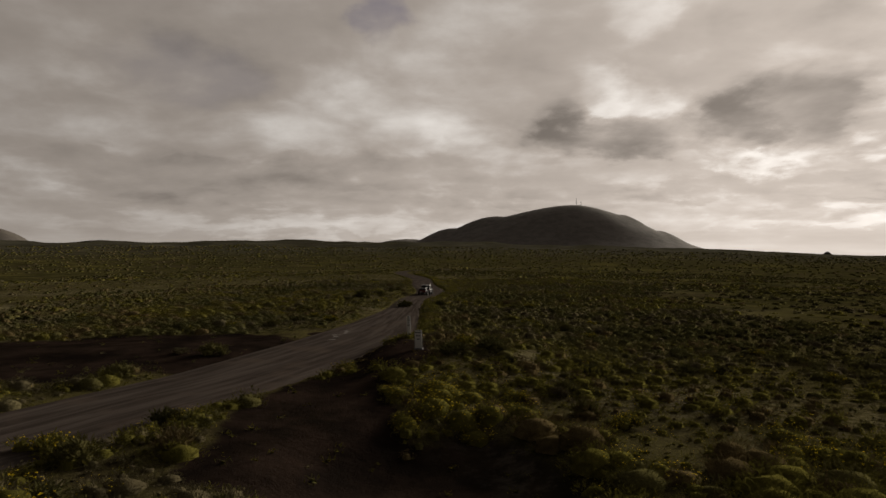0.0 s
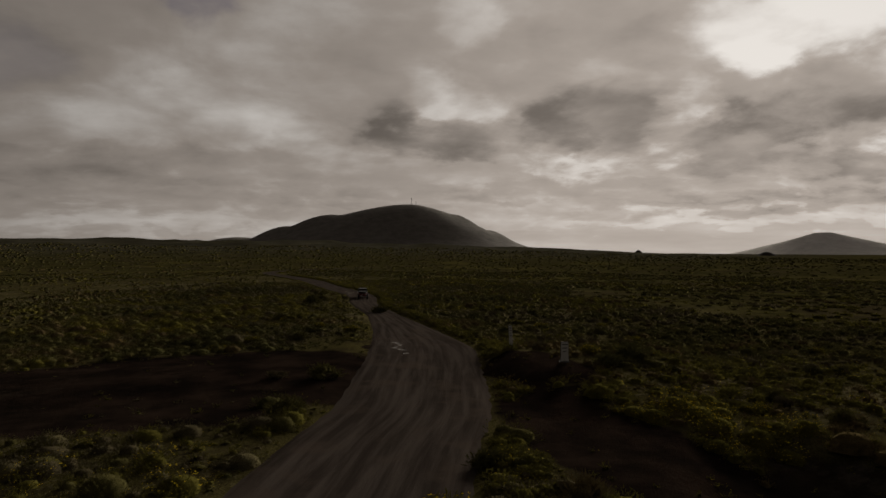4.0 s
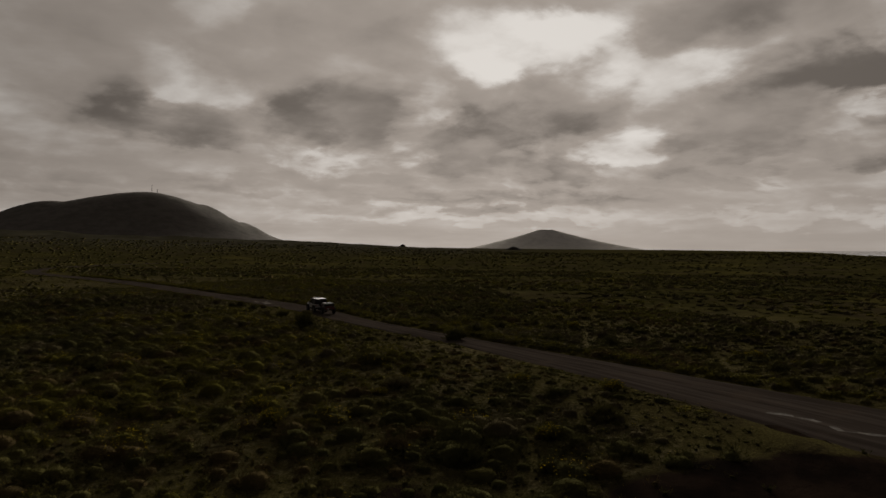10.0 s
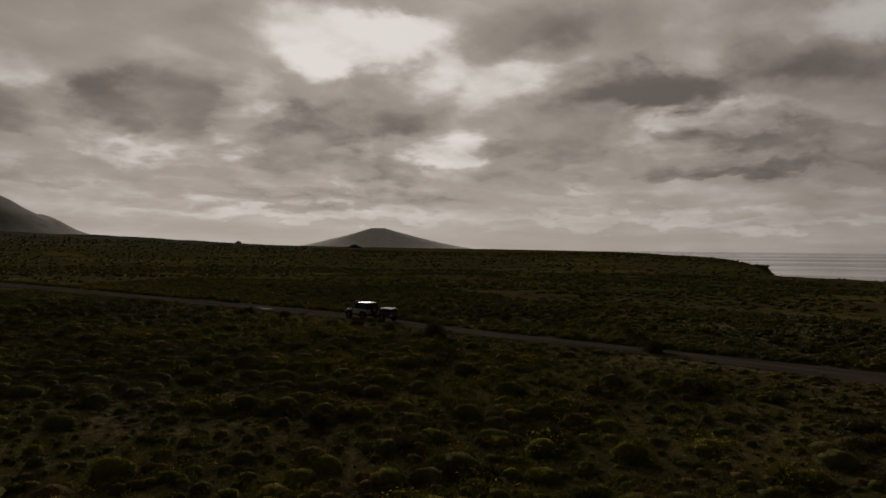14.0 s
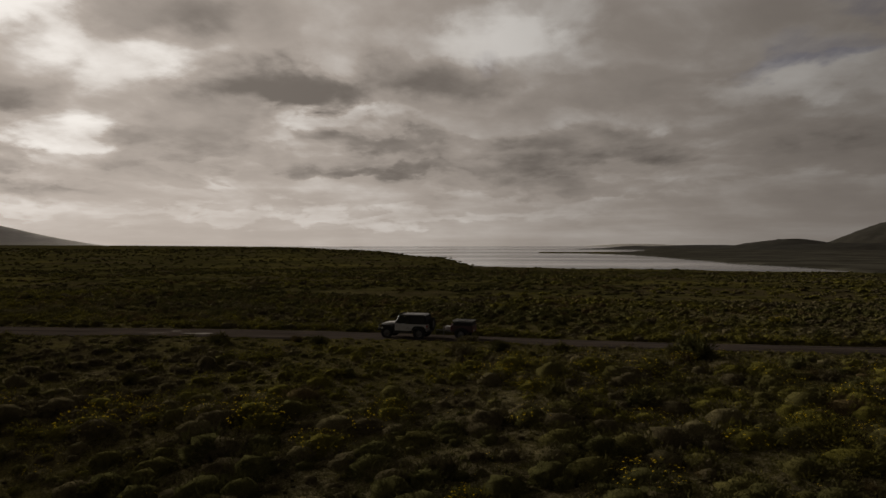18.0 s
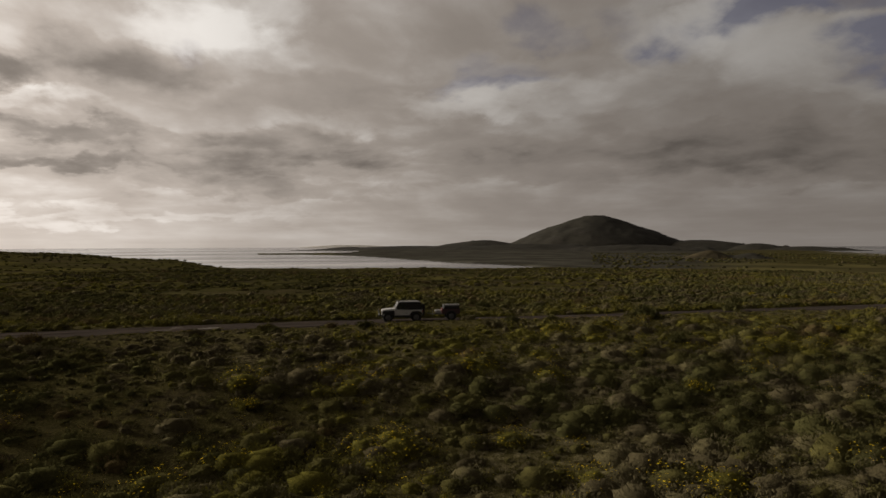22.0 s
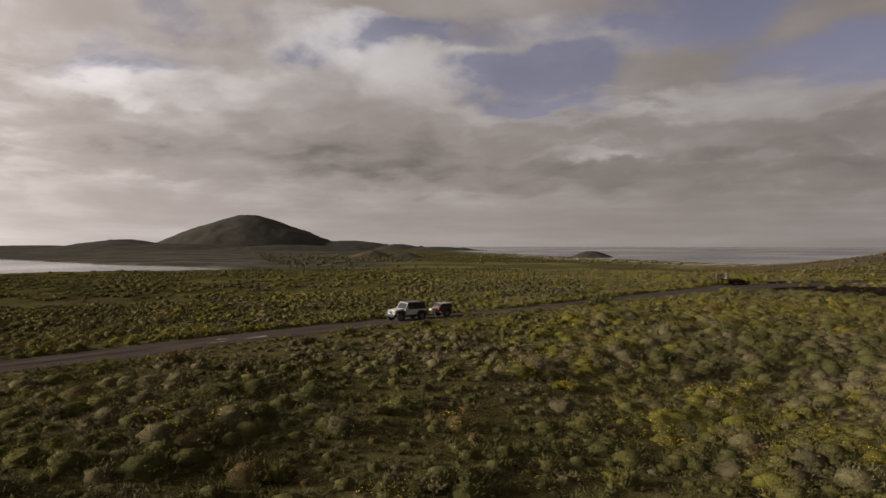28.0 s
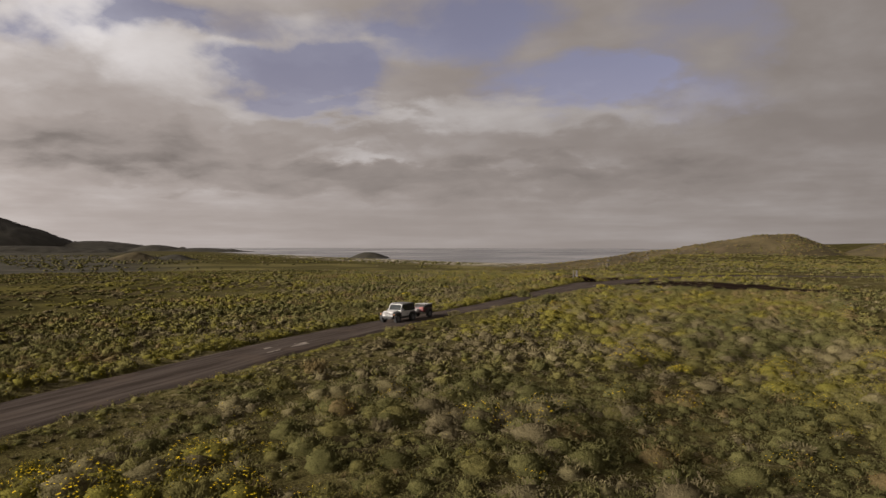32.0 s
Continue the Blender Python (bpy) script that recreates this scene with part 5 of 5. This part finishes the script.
# ---------------------------------------------------------------- the car, its trailer and the markers
WHITE_PAINT = paint("white_car_paint", (0.45, 0.445, 0.435), 0.35, 0.0, (0.16, 0.12, 0.09), 0.35)
BLACK_CANVAS = paint("black_canvas", (0.013, 0.013, 0.014), 0.85, 0.0, (0.05, 0.04, 0.03), 0.2)
BLACK_PLASTIC = paint("black_plastic", (0.013, 0.013, 0.013), 0.7, 0.0, (0.05, 0.038, 0.026), 0.2)
RUBBER = paint("tyre_rubber", (0.012, 0.012, 0.012), 0.9, 0.0, (0.05, 0.038, 0.028), 0.25)
ALLOY = paint("dull_alloy", (0.13, 0.13, 0.128), 0.5, 0.5, (0.06, 0.05, 0.04), 0.4)
RED_PAINT = paint("maroon_paint", (0.10, 0.018, 0.018), 0.45, 0.0, (0.10, 0.07, 0.05), 0.3)
TUB_PAINT = paint("black_tub_paint", (0.046, 0.015, 0.018), 0.5, 0.0, (0.10, 0.07, 0.05), 0.25)
# Black roof canvas with the sky's sheen on it put into a greyer colour.
GREY_CANVAS = paint("sheen_grey_canvas", (0.10, 0.098, 0.095), 0.42, 0.0, (0.10, 0.08, 0.065), 0.25)
CAN_RED = paint("red_can_paint", (0.17, 0.020, 0.018), 0.45, 0.0, (0.10, 0.07, 0.05), 0.25)
RED_LENS = paint("red_lens", (0.35, 0.01, 0.008), 0.2, 0.0, (0.1, 0.07, 0.05), 0.1)
CLEAR_LENS = paint("clear_lens", (0.34, 0.34, 0.33), 0.15, 0.3, (0.2, 0.17, 0.14), 0.1)
AMBER_LENS = paint("amber_lens", (0.55, 0.18, 0.01), 0.2, 0.0, (0.1, 0.07, 0.05), 0.1)
CONCRETE = paint("whitewashed_concrete", (0.58, 0.57, 0.545), 0.9, 0.0, (0.40, 0.36, 0.31), 0.30, 6.0)
# Body of the post and the marker, much darker than their front faces.
DARK_CONCRETE = paint("dark_concrete", (0.055, 0.049, 0.042), 0.95, 0.0, (0.05, 0.042, 0.034), 0.45, 6.0)
DARK_PAINT = paint("faded_dark_paint", (0.05, 0.05, 0.055), 0.8, 0.0, (0.3, 0.28, 0.25), 0.3, 9.0)
SMOKED_VINYL = paint("smoked_vinyl", (0.009, 0.009, 0.010), 0.5, 0.0, (0.03, 0.025, 0.02), 0.2)
PALE_SLAT = paint("pale_rack_slat", (0.13, 0.127, 0.12), 0.55, 0.2, (0.14, 0.11, 0.09), 0.3)
STEEL = paint("grey_steel", (0.20, 0.20, 0.20), 0.5, 0.6, (0.10, 0.07, 0.05), 0.4)


def glass_material():
    m, n, s = material("tinted_car_glass", 0.10, 0.0, 0.3)
    at = place_of(n)
    n.put(s.inputs["Base Color"], n.mix(n.ramp(n.noise(at, 4.0, 4.0), 0.45, 0.7), (0.020, 0.024, 0.025), (0.05, 0.05, 0.048)))
    return m


GLASS = glass_material()


def bevelled(bm, width, segments=2):
    edges = [e for e in bm.edges if len(e.link_faces) == 2 and e.calc_face_angle(0) > 0.5]
    bmesh.ops.bevel(bm, geom=edges, offset=width, segments=segments, profile=0.6, affect="EDGES", clamp_overlap=True)
    return bm


def block(centre, sizes, bevel=0.015, taper=(1, 1), bm=None):
    """A box with eased edges; taper narrows its top."""
    bm = bm or bmesh.new()
    made = bmesh.ops.create_cube(bm, size=1)["verts"]
    for v in made:
        k = taper if v.co.z > 0 else (1, 1)
        v.co = Vector((v.co.x * sizes[0] * k[0], v.co.y * sizes[1] * k[1], v.co.z * sizes[2])) + Vector(centre)
    if bevel:
        edges = list({e for v in made for e in v.link_edges})
        bmesh.ops.bevel(bm, geom=edges, offset=bevel, segments=2, profile=0.6, affect="EDGES", clamp_overlap=True)
    return bm


def profile_slab(points, x0, x1, bevel=0.015, lean=0.0):
    """A side outline (y, z) carried from x0 to x1; lean draws the upper edge inwards."""
    bm = bmesh.new()
    lo, hi = min(p[1] for p in points), max(p[1] for p in points)
    rings = []
    for x in (x0, x1):
        s = 1 if x == max(x0, x1) else -1
        rings.append([bm.verts.new((x - s * lean * (z - lo) / (hi - lo + 1e-9), y, z)) for y, z in points])
    bm.faces.new(rings[0])
    bm.faces.new(rings[1][::-1])
    for k in range(len(points)):
        j = (k + 1) % len(points)
        bm.faces.new((rings[0][j], rings[0][k], rings[1][k], rings[1][j]))
    bmesh.ops.recalc_face_normals(bm, faces=bm.faces)
    return bevelled(bm, bevel) if bevel else bm


def spun(outline, segments=28, axis_x=True):
    """A ring from an outline of (radius, offset) turned about the x axis."""
    bm = bmesh.new()
    rings = [[bm.verts.new((o, r * math.cos(a), r * math.sin(a))) for r, o in outline] for a in (2 * math.pi * k / segments for k in range(segments))]
    for a, b in zip(rings, rings[1:] + rings[:1]):
        for k in range(len(outline) - 1):
            bm.faces.new((a[k], a[k + 1], b[k + 1], b[k]))
    bmesh.ops.recalc_face_normals(bm, faces=bm.faces)
    return bm


def wheel(parent, at, radius, wide, out, spin=(0, 0, 0), name="wheel"):
    """A tyre with shoulders and lugs round a dished rim with a hub; out is +1 or -1, the way the rim faces."""
    h = wide / 2
    tyre_bm = spun([(radius * 0.60, -h * 0.8), (radius * 0.80, -h), (radius * 0.95, -h * 0.92), (radius, -h * 0.6), (radius, h * 0.6), (radius * 0.95, h * 0.92), (radius * 0.80, h), (radius * 0.60, h * 0.8)])
    for k in range(22):
        a = 2 * math.pi * k / 22
        turn = Matrix.Rotation(a, 4, "X")
        lug = bmesh.ops.create_cube(tyre_bm, size=1)["verts"]
        for v in lug:
            v.co = turn @ Vector((v.co.x * wide * 0.86, v.co.y * 0.035, radius + v.co.z * 0.022))
    tyre_ob = part(name, tyre_bm, RUBBER, parent, smooth=False)
    tyre_ob.matrix_local = Matrix.LocRotScale(at, Euler(spin), None)
    rim_bm = spun([(radius * 0.56, h * 0.75 * out), (radius * 0.52, h * 0.55 * out), (radius * 0.46, h * 0.25 * out), (radius * 0.22, h * 0.35 * out), (radius * 0.20, h * 0.62 * out), (0.004, h * 0.66 * out)], 24)
    part("rim", rim_bm, ALLOY, tyre_ob, "dull alloy rim")
    for k in range(5):
        a = 2 * math.pi * k / 5
        bolt = block((h * 0.40 * out, radius * 0.33 * math.cos(a), radius * 0.33 * math.sin(a)), (0.03, 0.035, 0.035), 0.004)
        part("wheel_nut", bolt, STEEL, tyre_ob)
    return tyre_ob


def jeep(m):
    root = tagged(new("off_road_car"), "white off-road car with a dark canvas top on the road", "car")
    tub = [(-1.72, 0.52), (-1.72, 1.02), (-0.62, 1.02), (0.42, 1.02), (0.62, 1.05), (0.62, 0.50), (0.50, 0.44), (-0.62, 0.44), (-0.72, 0.60), (-0.86, 0.82), (-1.50, 0.82), (-1.64, 0.60)]
    part("body", profile_slab(tub, -0.76, 0.76, 0.03, 0.02), WHITE_PAINT, root)
    hood = [(0.56, 0.98), (0.56, 1.09), (0.75, 1.105), (1.45, 1.05), (1.62, 1.00), (1.62, 0.94)]
    part("hood", profile_slab(hood, -0.60, 0.60, 0.03, 0.05), WHITE_PAINT, root)
    part("engine_bay", block((0, 1.10, 0.78), (0.98, 1.04, 0.36), 0.02), BLACK_PLASTIC, root)
    grille = part("grille", block((0, 1.64, 0.79), (1.12, 0.07, 0.42), 0.025), WHITE_PAINT, root)
    for k in range(7):
        part("grille_slot", block((-0.24 + 0.08 * k, 1.678, 0.80), (0.042, 0.012, 0.28), 0.004), BLACK_PLASTIC, grille)
    for s in (-1, 1):
        lamp_bm = spun([(0.095, 0.0), (0.09, 0.03), (0.05, 0.045), (0.004, 0.05)], 18)
        lamp = part("headlight", lamp_bm, CLEAR_LENS, root, "round clear headlight")
        lamp.matrix_local = Matrix.LocRotScale((s * 0.41, 1.67, 0.82), Euler((0, 0, math.pi / 2)), None)
        part("turn_signal", block((s * 0.72, 1.70, 0.80), (0.12, 0.04, 0.06), 0.01), AMBER_LENS, root, "amber turn signal")
        flare = [(0.62, 0.72), (0.74, 0.90), (0.98, 0.955), (1.50, 0.955), (1.70, 0.86), (1.72, 0.80), (1.50, 0.85), (0.98, 0.84), (0.82, 0.79), (0.70, 0.62)]
        part("front_fender", profile_slab(flare, s * 0.56, s * 0.86, 0.012), BLACK_PLASTIC, root)
        part("inner_fender", block((s * 0.60, 1.15, 0.86), (0.10, 1.0, 0.20), 0.02), BLACK_PLASTIC, root)
        flare = [(-1.72, 0.66), (-1.60, 0.80), (-1.44, 0.90), (-0.92, 0.90), (-0.76, 0.80), (-0.64, 0.62), (-0.76, 0.58), (-0.86, 0.72), (-0.98, 0.79), (-1.40, 0.79), (-1.52, 0.72), (-1.66, 0.58)]
        part("rear_fender", profile_slab(flare, s * 0.75, s * 0.88, 0.010), BLACK_PLASTIC, root)
        part("side_step", block((s * 0.80, 0.0, 0.42), (0.14, 1.15, 0.05), 0.015), BLACK_PLASTIC, root)
        part("rocker_panel", block((s * 0.772, 0.0, 0.50), (0.03, 1.30, 0.13), 0.008), BLACK_PLASTIC, root, "black rocker panel")
        door = [(-0.46, 0.58), (-0.46, 1.03), (0.44, 1.03), (0.44, 0.54), (0.30, 0.48), (-0.30, 0.48)]
        leaf = part("door", profile_slab(door, s * 0.755, s * 0.785, 0.010), WHITE_PAINT, root)
        part("door_handle", block((s * 0.80, -0.36, 0.75), (0.03, 0.14, 0.035), 0.008), BLACK_PLASTIC, leaf)
        frame_outline = [(-0.46, 1.03), (-0.42, 1.56), (0.20, 1.56), (0.44, 1.03), (0.38, 1.07), (0.16, 1.51), (-0.37, 1.51), (-0.41, 1.07)]
        part("door_window_frame", profile_slab(frame_outline, s * 0.70, s * 0.745, 0.0, 0.03), BLACK_PLASTIC, leaf)
        pane = [(-0.40, 1.06), (-0.365, 1.52), (0.165, 1.52), (0.385, 1.06)]
        part("door_window", profile_slab(pane, s * 0.712, s * 0.722, 0.0, 0.01), GLASS, leaf, "dark tinted window")
        quarter = [(-1.58, 1.10), (-1.52, 1.50), (-0.56, 1.50), (-0.52, 1.10)]
        part("quarter_window", profile_slab(quarter, s * 0.732, s * 0.740, 0.0, 0.03), SMOKED_VINYL, root, "smoked vinyl quarter window")
        part("mirror", block((s * 0.90, 0.46, 1.17), (0.16, 0.06, 0.13), 0.02), BLACK_PLASTIC, root)
        part("mirror_arm", block((s * 0.80, 0.45, 1.10), (0.12, 0.03, 0.03), 0.006), BLACK_PLASTIC, root)
        part("tail_light", block((s * 0.66, -1.74, 0.86), (0.12, 0.05, 0.17), 0.012), RED_LENS, root, "red tail light")
        for y in (1.19, -1.19):
            wheel(root, (s * 0.76, y, 0.395), 0.415, 0.27, s)
    frame_bm = bmesh.new()
    for s in (-1, 1):
        tube(frame_bm, [(s * 0.69, 0.60, 1.05), (s * 0.64, 0.30, 1.60)], (0.035, 0.035), 6)
    tube(frame_bm, [(-0.66, 0.30, 1.60), (0.66, 0.30, 1.60)], (0.035, 0.035), 6)
    tube(frame_bm, [(-0.70, 0.60, 1.07), (0.70, 0.60, 1.07)], (0.04, 0.04), 6)
    part("windscreen_frame", frame_bm, WHITE_PAINT, root)
    part("windscreen", profile_slab([(0.575, 1.09), (0.325, 1.57), (0.315, 1.565), (0.565, 1.085)], -0.65, 0.65, 0.0, 0.03), GLASS, root, "slightly raked windscreen")
    for s in (-1, 1):
        part("wiper", profile_slab([(0.590, 1.10), (0.490, 1.30), (0.482, 1.296), (0.582, 1.096)], s * 0.28, s * 0.30, 0.0), BLACK_PLASTIC, root)
    roof = [(0.34, 1.60), (0.30, 1.65), (0.0, 1.69), (-1.35, 1.70), (-1.58, 1.66), (-1.62, 1.58), (-1.40, 1.60), (0.0, 1.61)]
    part("canvas_roof", profile_slab(roof, -0.68, 0.68, 0.02, 0.03), GREY_CANVAS, root, "black canvas roof greyed for its sky sheen")
    side = [(-1.68, 1.02), (-1.60, 1.62), (-0.46, 1.62), (-0.48, 1.02)]
    for s in (-1, 1):
        part("canvas_side", profile_slab(side, s * 0.70, s * 0.735, 0.008, 0.03), BLACK_CANVAS, root, "black canvas side curtain")
    part("canvas_back", profile_slab([(-1.70, 1.02), (-1.62, 1.62), (-1.58, 1.62), (-1.66, 1.02)], -0.70, 0.70, 0.006, 0.03), BLACK_CANVAS, root, "black canvas rear curtain")
    part("tailgate", block((0, -1.735, 0.80), (1.10, 0.05, 0.44), 0.015), WHITE_PAINT, root)
    part("front_bumper", block((0, 1.86, 0.58), (1.46, 0.13, 0.15), 0.03), BLACK_PLASTIC, root)
    guard = bmesh.new()
    tube(guard, [(-0.42, 1.90, 0.62), (-0.40, 1.92, 0.90), (-0.30, 1.92, 0.98), (0.30, 1.92, 0.98), (0.40, 1.92, 0.90), (0.42, 1.90, 0.62)], (0.024,) * 6, 6)
    part("brush_guard", guard, BLACK_PLASTIC, root)
    for s in (-1, 1):
        spot = part("spot_light", spun([(0.075, 0.0), (0.075, 0.05), (0.004, 0.06)], 14), CLEAR_LENS, root, "round auxiliary light")
        spot.matrix_local = Matrix.LocRotScale((s * 0.24, 1.93, 0.82), Euler((0, 0, math.pi / 2)), None)
    part("rear_bumper", block((0, -1.84, 0.56), (1.40, 0.12, 0.13), 0.02), BLACK_PLASTIC, root)
    part("number_plate", block((-0.48, -1.79, 0.80), (0.28, 0.012, 0.14), 0.004), CONCRETE, root, "pale plate with a plain dark bar")
    part("plate_bar", block((-0.48, -1.799, 0.80), (0.22, 0.006, 0.05), 0.0), DARK_PAINT, root)
    wheel(root, (0.12, -1.90, 1.02), 0.42, 0.25, -1, (0, 0, math.pi / 2), "spare_wheel")
    part("spare_carrier", block((0.12, -1.78, 0.98), (0.25, 0.10, 0.25), 0.02), BLACK_PLASTIC, root)
    part("chassis", block((0, 0.0, 0.44), (0.80, 3.40, 0.12), 0.02), BLACK_PLASTIC, root)
    for y in (1.19, -1.19):
        axle = bmesh.new()
        tube(axle, [(-0.66, y, 0.375), (0.66, y, 0.375)], (0.05, 0.05), 8)
        part("axle", axle, STEEL, root)
    bar = part("light_bar", block((0, 0.31, 1.70), (1.10, 0.07, 0.07), 0.015), BLACK_PLASTIC, root)
    for k in range(4):
        part("bar_lamp", block((-0.39 + 0.26 * k, 0.350, 1.70), (0.20, 0.012, 0.05), 0.004), CLEAR_LENS, bar)
    for s in (-1, 1):
        part("seat", profile_slab([(-0.35, 0.70), (0.15, 0.74), (0.15, 0.86), (-0.22, 0.84), (-0.36, 1.38), (-0.50, 1.38), (-0.45, 0.72)], s * 0.16, s * 0.60, 0.03), BLACK_CANVAS, root)
    steer = part("steering_wheel", spun([(0.17, -0.012), (0.185, 0.0), (0.17, 0.012), (0.155, 0.0)], 20), BLACK_PLASTIC, root)
    steer.matrix_local = Matrix.LocRotScale((-0.38, 0.30, 1.06), Euler((0, 0.0, math.pi / 2)), None)
    root.matrix_world = m
    return root


def trailer(m):
    root = tagged(new("cargo_trailer"), "small dark maroon cargo trailer with a slatted rack behind the car", "trailer")
    part("body", block((0, 0, 0.74), (1.16, 1.50, 0.46), 0.025), TUB_PAINT, root)
    part("cargo_cover", block((0, -0.05, 1.06), (1.18, 1.36, 0.26), 0.05, (0.97, 0.97)), BLACK_CANVAS, root, "black cargo cover")
    rack = part("roof_rack", block((-0.57, -0.05, 1.25), (0.04, 1.40, 0.05), 0.008), STEEL, root, "grey metal roof rack")
    part("rack_rail", block((0.57, -0.05, 1.25), (0.04, 1.40, 0.05), 0.008), STEEL, rack)
    for k in range(7):
        part("rack_slat", block((0, -0.70 + 0.217 * k, 1.275), (1.14, 0.09, 0.025), 0.005), PALE_SLAT, rack, "pale rack slat")
    for x in (-0.56, 0.56):
        for y in (-0.6, 0.5):
            part("rack_post", block((x, y, 1.12), (0.03, 0.03, 0.26), 0.004), STEEL, rack)
    for s in (-1, 1):
        arch = [(0.02 + 0.46 * math.cos(a), 0.37 + 0.46 * math.sin(a)) for a in np.linspace(0.15, math.pi - 0.15, 9)] + [(0.02 + 0.41 * math.cos(a), 0.37 + 0.41 * math.sin(a)) for a in np.linspace(math.pi - 0.15, 0.15, 9)]
        part("fender", profile_slab(arch, s * 0.58, s * 0.84, 0.0), BLACK_PLASTIC, root)
        wheel(root, (s * 0.72, 0.02, 0.36), 0.40, 0.24, s)
        part("tail_light", block((s * 0.47, -0.765, 0.62), (0.14, 0.03, 0.08), 0.008), RED_LENS, root, "red tail light")
    axle = bmesh.new()
    tube(axle, [(-0.62, 0.02, 0.36), (0.62, 0.02, 0.36)], (0.04, 0.04), 8)
    part("axle", axle, STEEL, root)
    tongue = bmesh.new()
    for s in (-1, 1):
        tube(tongue, [(s * 0.42, 0.70, 0.50), (0.0, 1.62, 0.50)], (0.035, 0.035), 6)
    tube(tongue, [(0, 1.50, 0.50), (0, 2.02, 0.53)], (0.04, 0.04), 6)
    part("tongue", tongue, STEEL, root)
    box = part("tongue_box", block((0.06, 1.10, 0.68), (0.50, 0.46, 0.20), 0.02), WHITE_PAINT, root, "white storage box on the tongue")
    part("box_lid", block((0.06, 1.10, 0.796), (0.53, 0.49, 0.04), 0.012), WHITE_PAINT, box)
    jerry = part("jerry_can", profile_slab([(0.70, 0.58), (0.70, 0.98), (0.74, 1.02), (0.80, 1.02), (0.82, 0.58)], -0.56, -0.08, 0.015), CAN_RED, root, "red fuel can")
    part("can_cap", block((-0.16, 0.77, 1.04), (0.06, 0.05, 0.04), 0.008), BLACK_PLASTIC, jerry)
    leg = bmesh.new()
    tube(leg, [(0.13, 1.52, 0.80), (0.13, 1.52, 0.18)], (0.024, 0.024), 6)
    part("jockey_leg", leg, STEEL, root)
    part("tailboard", block((0, -0.758, 0.76), (0.96, 0.02, 0.34), 0.006), RED_PAINT, root, "dark maroon tailboard")
    part("number_plate", block((-0.22, -0.775, 0.62), (0.26, 0.01, 0.12), 0.003), CONCRETE, root, "pale plate with a plain dark bar")
    root.matrix_world = m
    return root


CAR_X, CAR_Y, CAR_TURN = -2.60, 23.30, -7.0
car_m = pose(CAR_X, CAR_Y, float(land(np.array([CAR_X]), np.array([CAR_Y]))[0]) + 0.035, 0, 0, CAR_TURN)
jeep(car_m)
back = car_m @ Vector((-0.02, -4.24, 0))
trailer(pose(back.x, back.y, float(land(np.array([back.x]), np.array([back.y]))[0]) + 0.085, 0, 0, CAR_TURN - 1.5))


def marker_post(x, y, turn, lean):
    root = tagged(new("kilometre_post"), "tall narrow whitewashed concrete road post with faded dark marks", "road post")
    part("post", block((0, 0, 0.70), (0.25, 0.15, 1.80), 0.02, (0.92, 0.92)), DARK_CONCRETE, root, "dark grey concrete")
    part("painted_face", block((0, 0.073, 0.72), (0.23, 0.016, 1.70), 0.004, (0.94, 1)), CONCRETE, root, "whitewashed front face")
    for k, wide in enumerate((0.15, 0.18, 0.12, 0.17)):
        part("painted_mark", block((0, 0.083, 1.45 - 0.17 * k), (wide * 0.8, 0.006, 0.07), 0.0), DARK_PAINT, root)
    part("base_band", block((0, 0, 0.18), (0.258, 0.176, 0.22), 0.004), DARK_PAINT, root, "dark painted foot band")
    root.matrix_world = pose(x, y, ground_at(x, y), lean, 2, turn)


def sign_slab(x, y, turn, lean):
    root = tagged(new("stone_marker"), "weathered whitewashed concrete marker leaning beside the road", "marker")
    part("slab", block((0, 0, 0.45), (0.47, 0.15, 1.50), 0.03, (0.94, 0.9)), DARK_CONCRETE, root, "dark grey concrete")
    part("painted_face", block((0, 0.070, 0.47), (0.44, 0.022, 1.40), 0.004, (0.95, 1)), CONCRETE, root, "whitewashed front face")
    part("plinth", block((0, 0, 0.03), (0.56, 0.26, 0.12), 0.02), STEEL, root)
    for k in range(3):
        part("painted_mark", block((0, 0.083, 1.05 - 0.2 * k), (0.34 - 0.07 * k, 0.006, 0.06), 0.0), DARK_PAINT, root)
    root.matrix_world = pose(x, y, ground_at(x, y), lean, 0, turn)


marker_post(-2.1, -48.5, 166, 1)
sign_slab(-1.2, -55.0, 170, -3)


def radio_mast(bearing, away, high, foot):
    root = tagged(new("radio_mast"), "thin lattice radio mast on the summit of the dark cone", "mast", "summit masts")
    b = radians(bearing)
    bm = bmesh.new()
    for a in (0, 2.1, 4.2):
        tube(bm, [(1.3 * math.cos(a), 1.3 * math.sin(a), -8), (0.7 * math.cos(a), 0.7 * math.sin(a), high)], (0.45, 0.3), 4)
    part("mast_legs", bm, STEEL, root)
    bm = bmesh.new()
    for k in range(6):
        z = high * (k + 0.5) / 6
        for a in (0, 2.1, 4.2):
            tube(bm, [(1.1 * math.cos(a), 1.1 * math.sin(a), z), (math.cos(a + 2.1), math.sin(a + 2.1), z + high / 12)], (0.2, 0.2), 3)
    part("bracing", bm, STEEL, root)
    root.matrix_world = pose(CX + math.sin(b) * away, CY + math.cos(b) * away, foot)


radio_mast(12.3, 2500, 30, seen_rise(4.50, 2500))
radio_mast(12.7, 2500, 18, seen_rise(4.46, 2500))
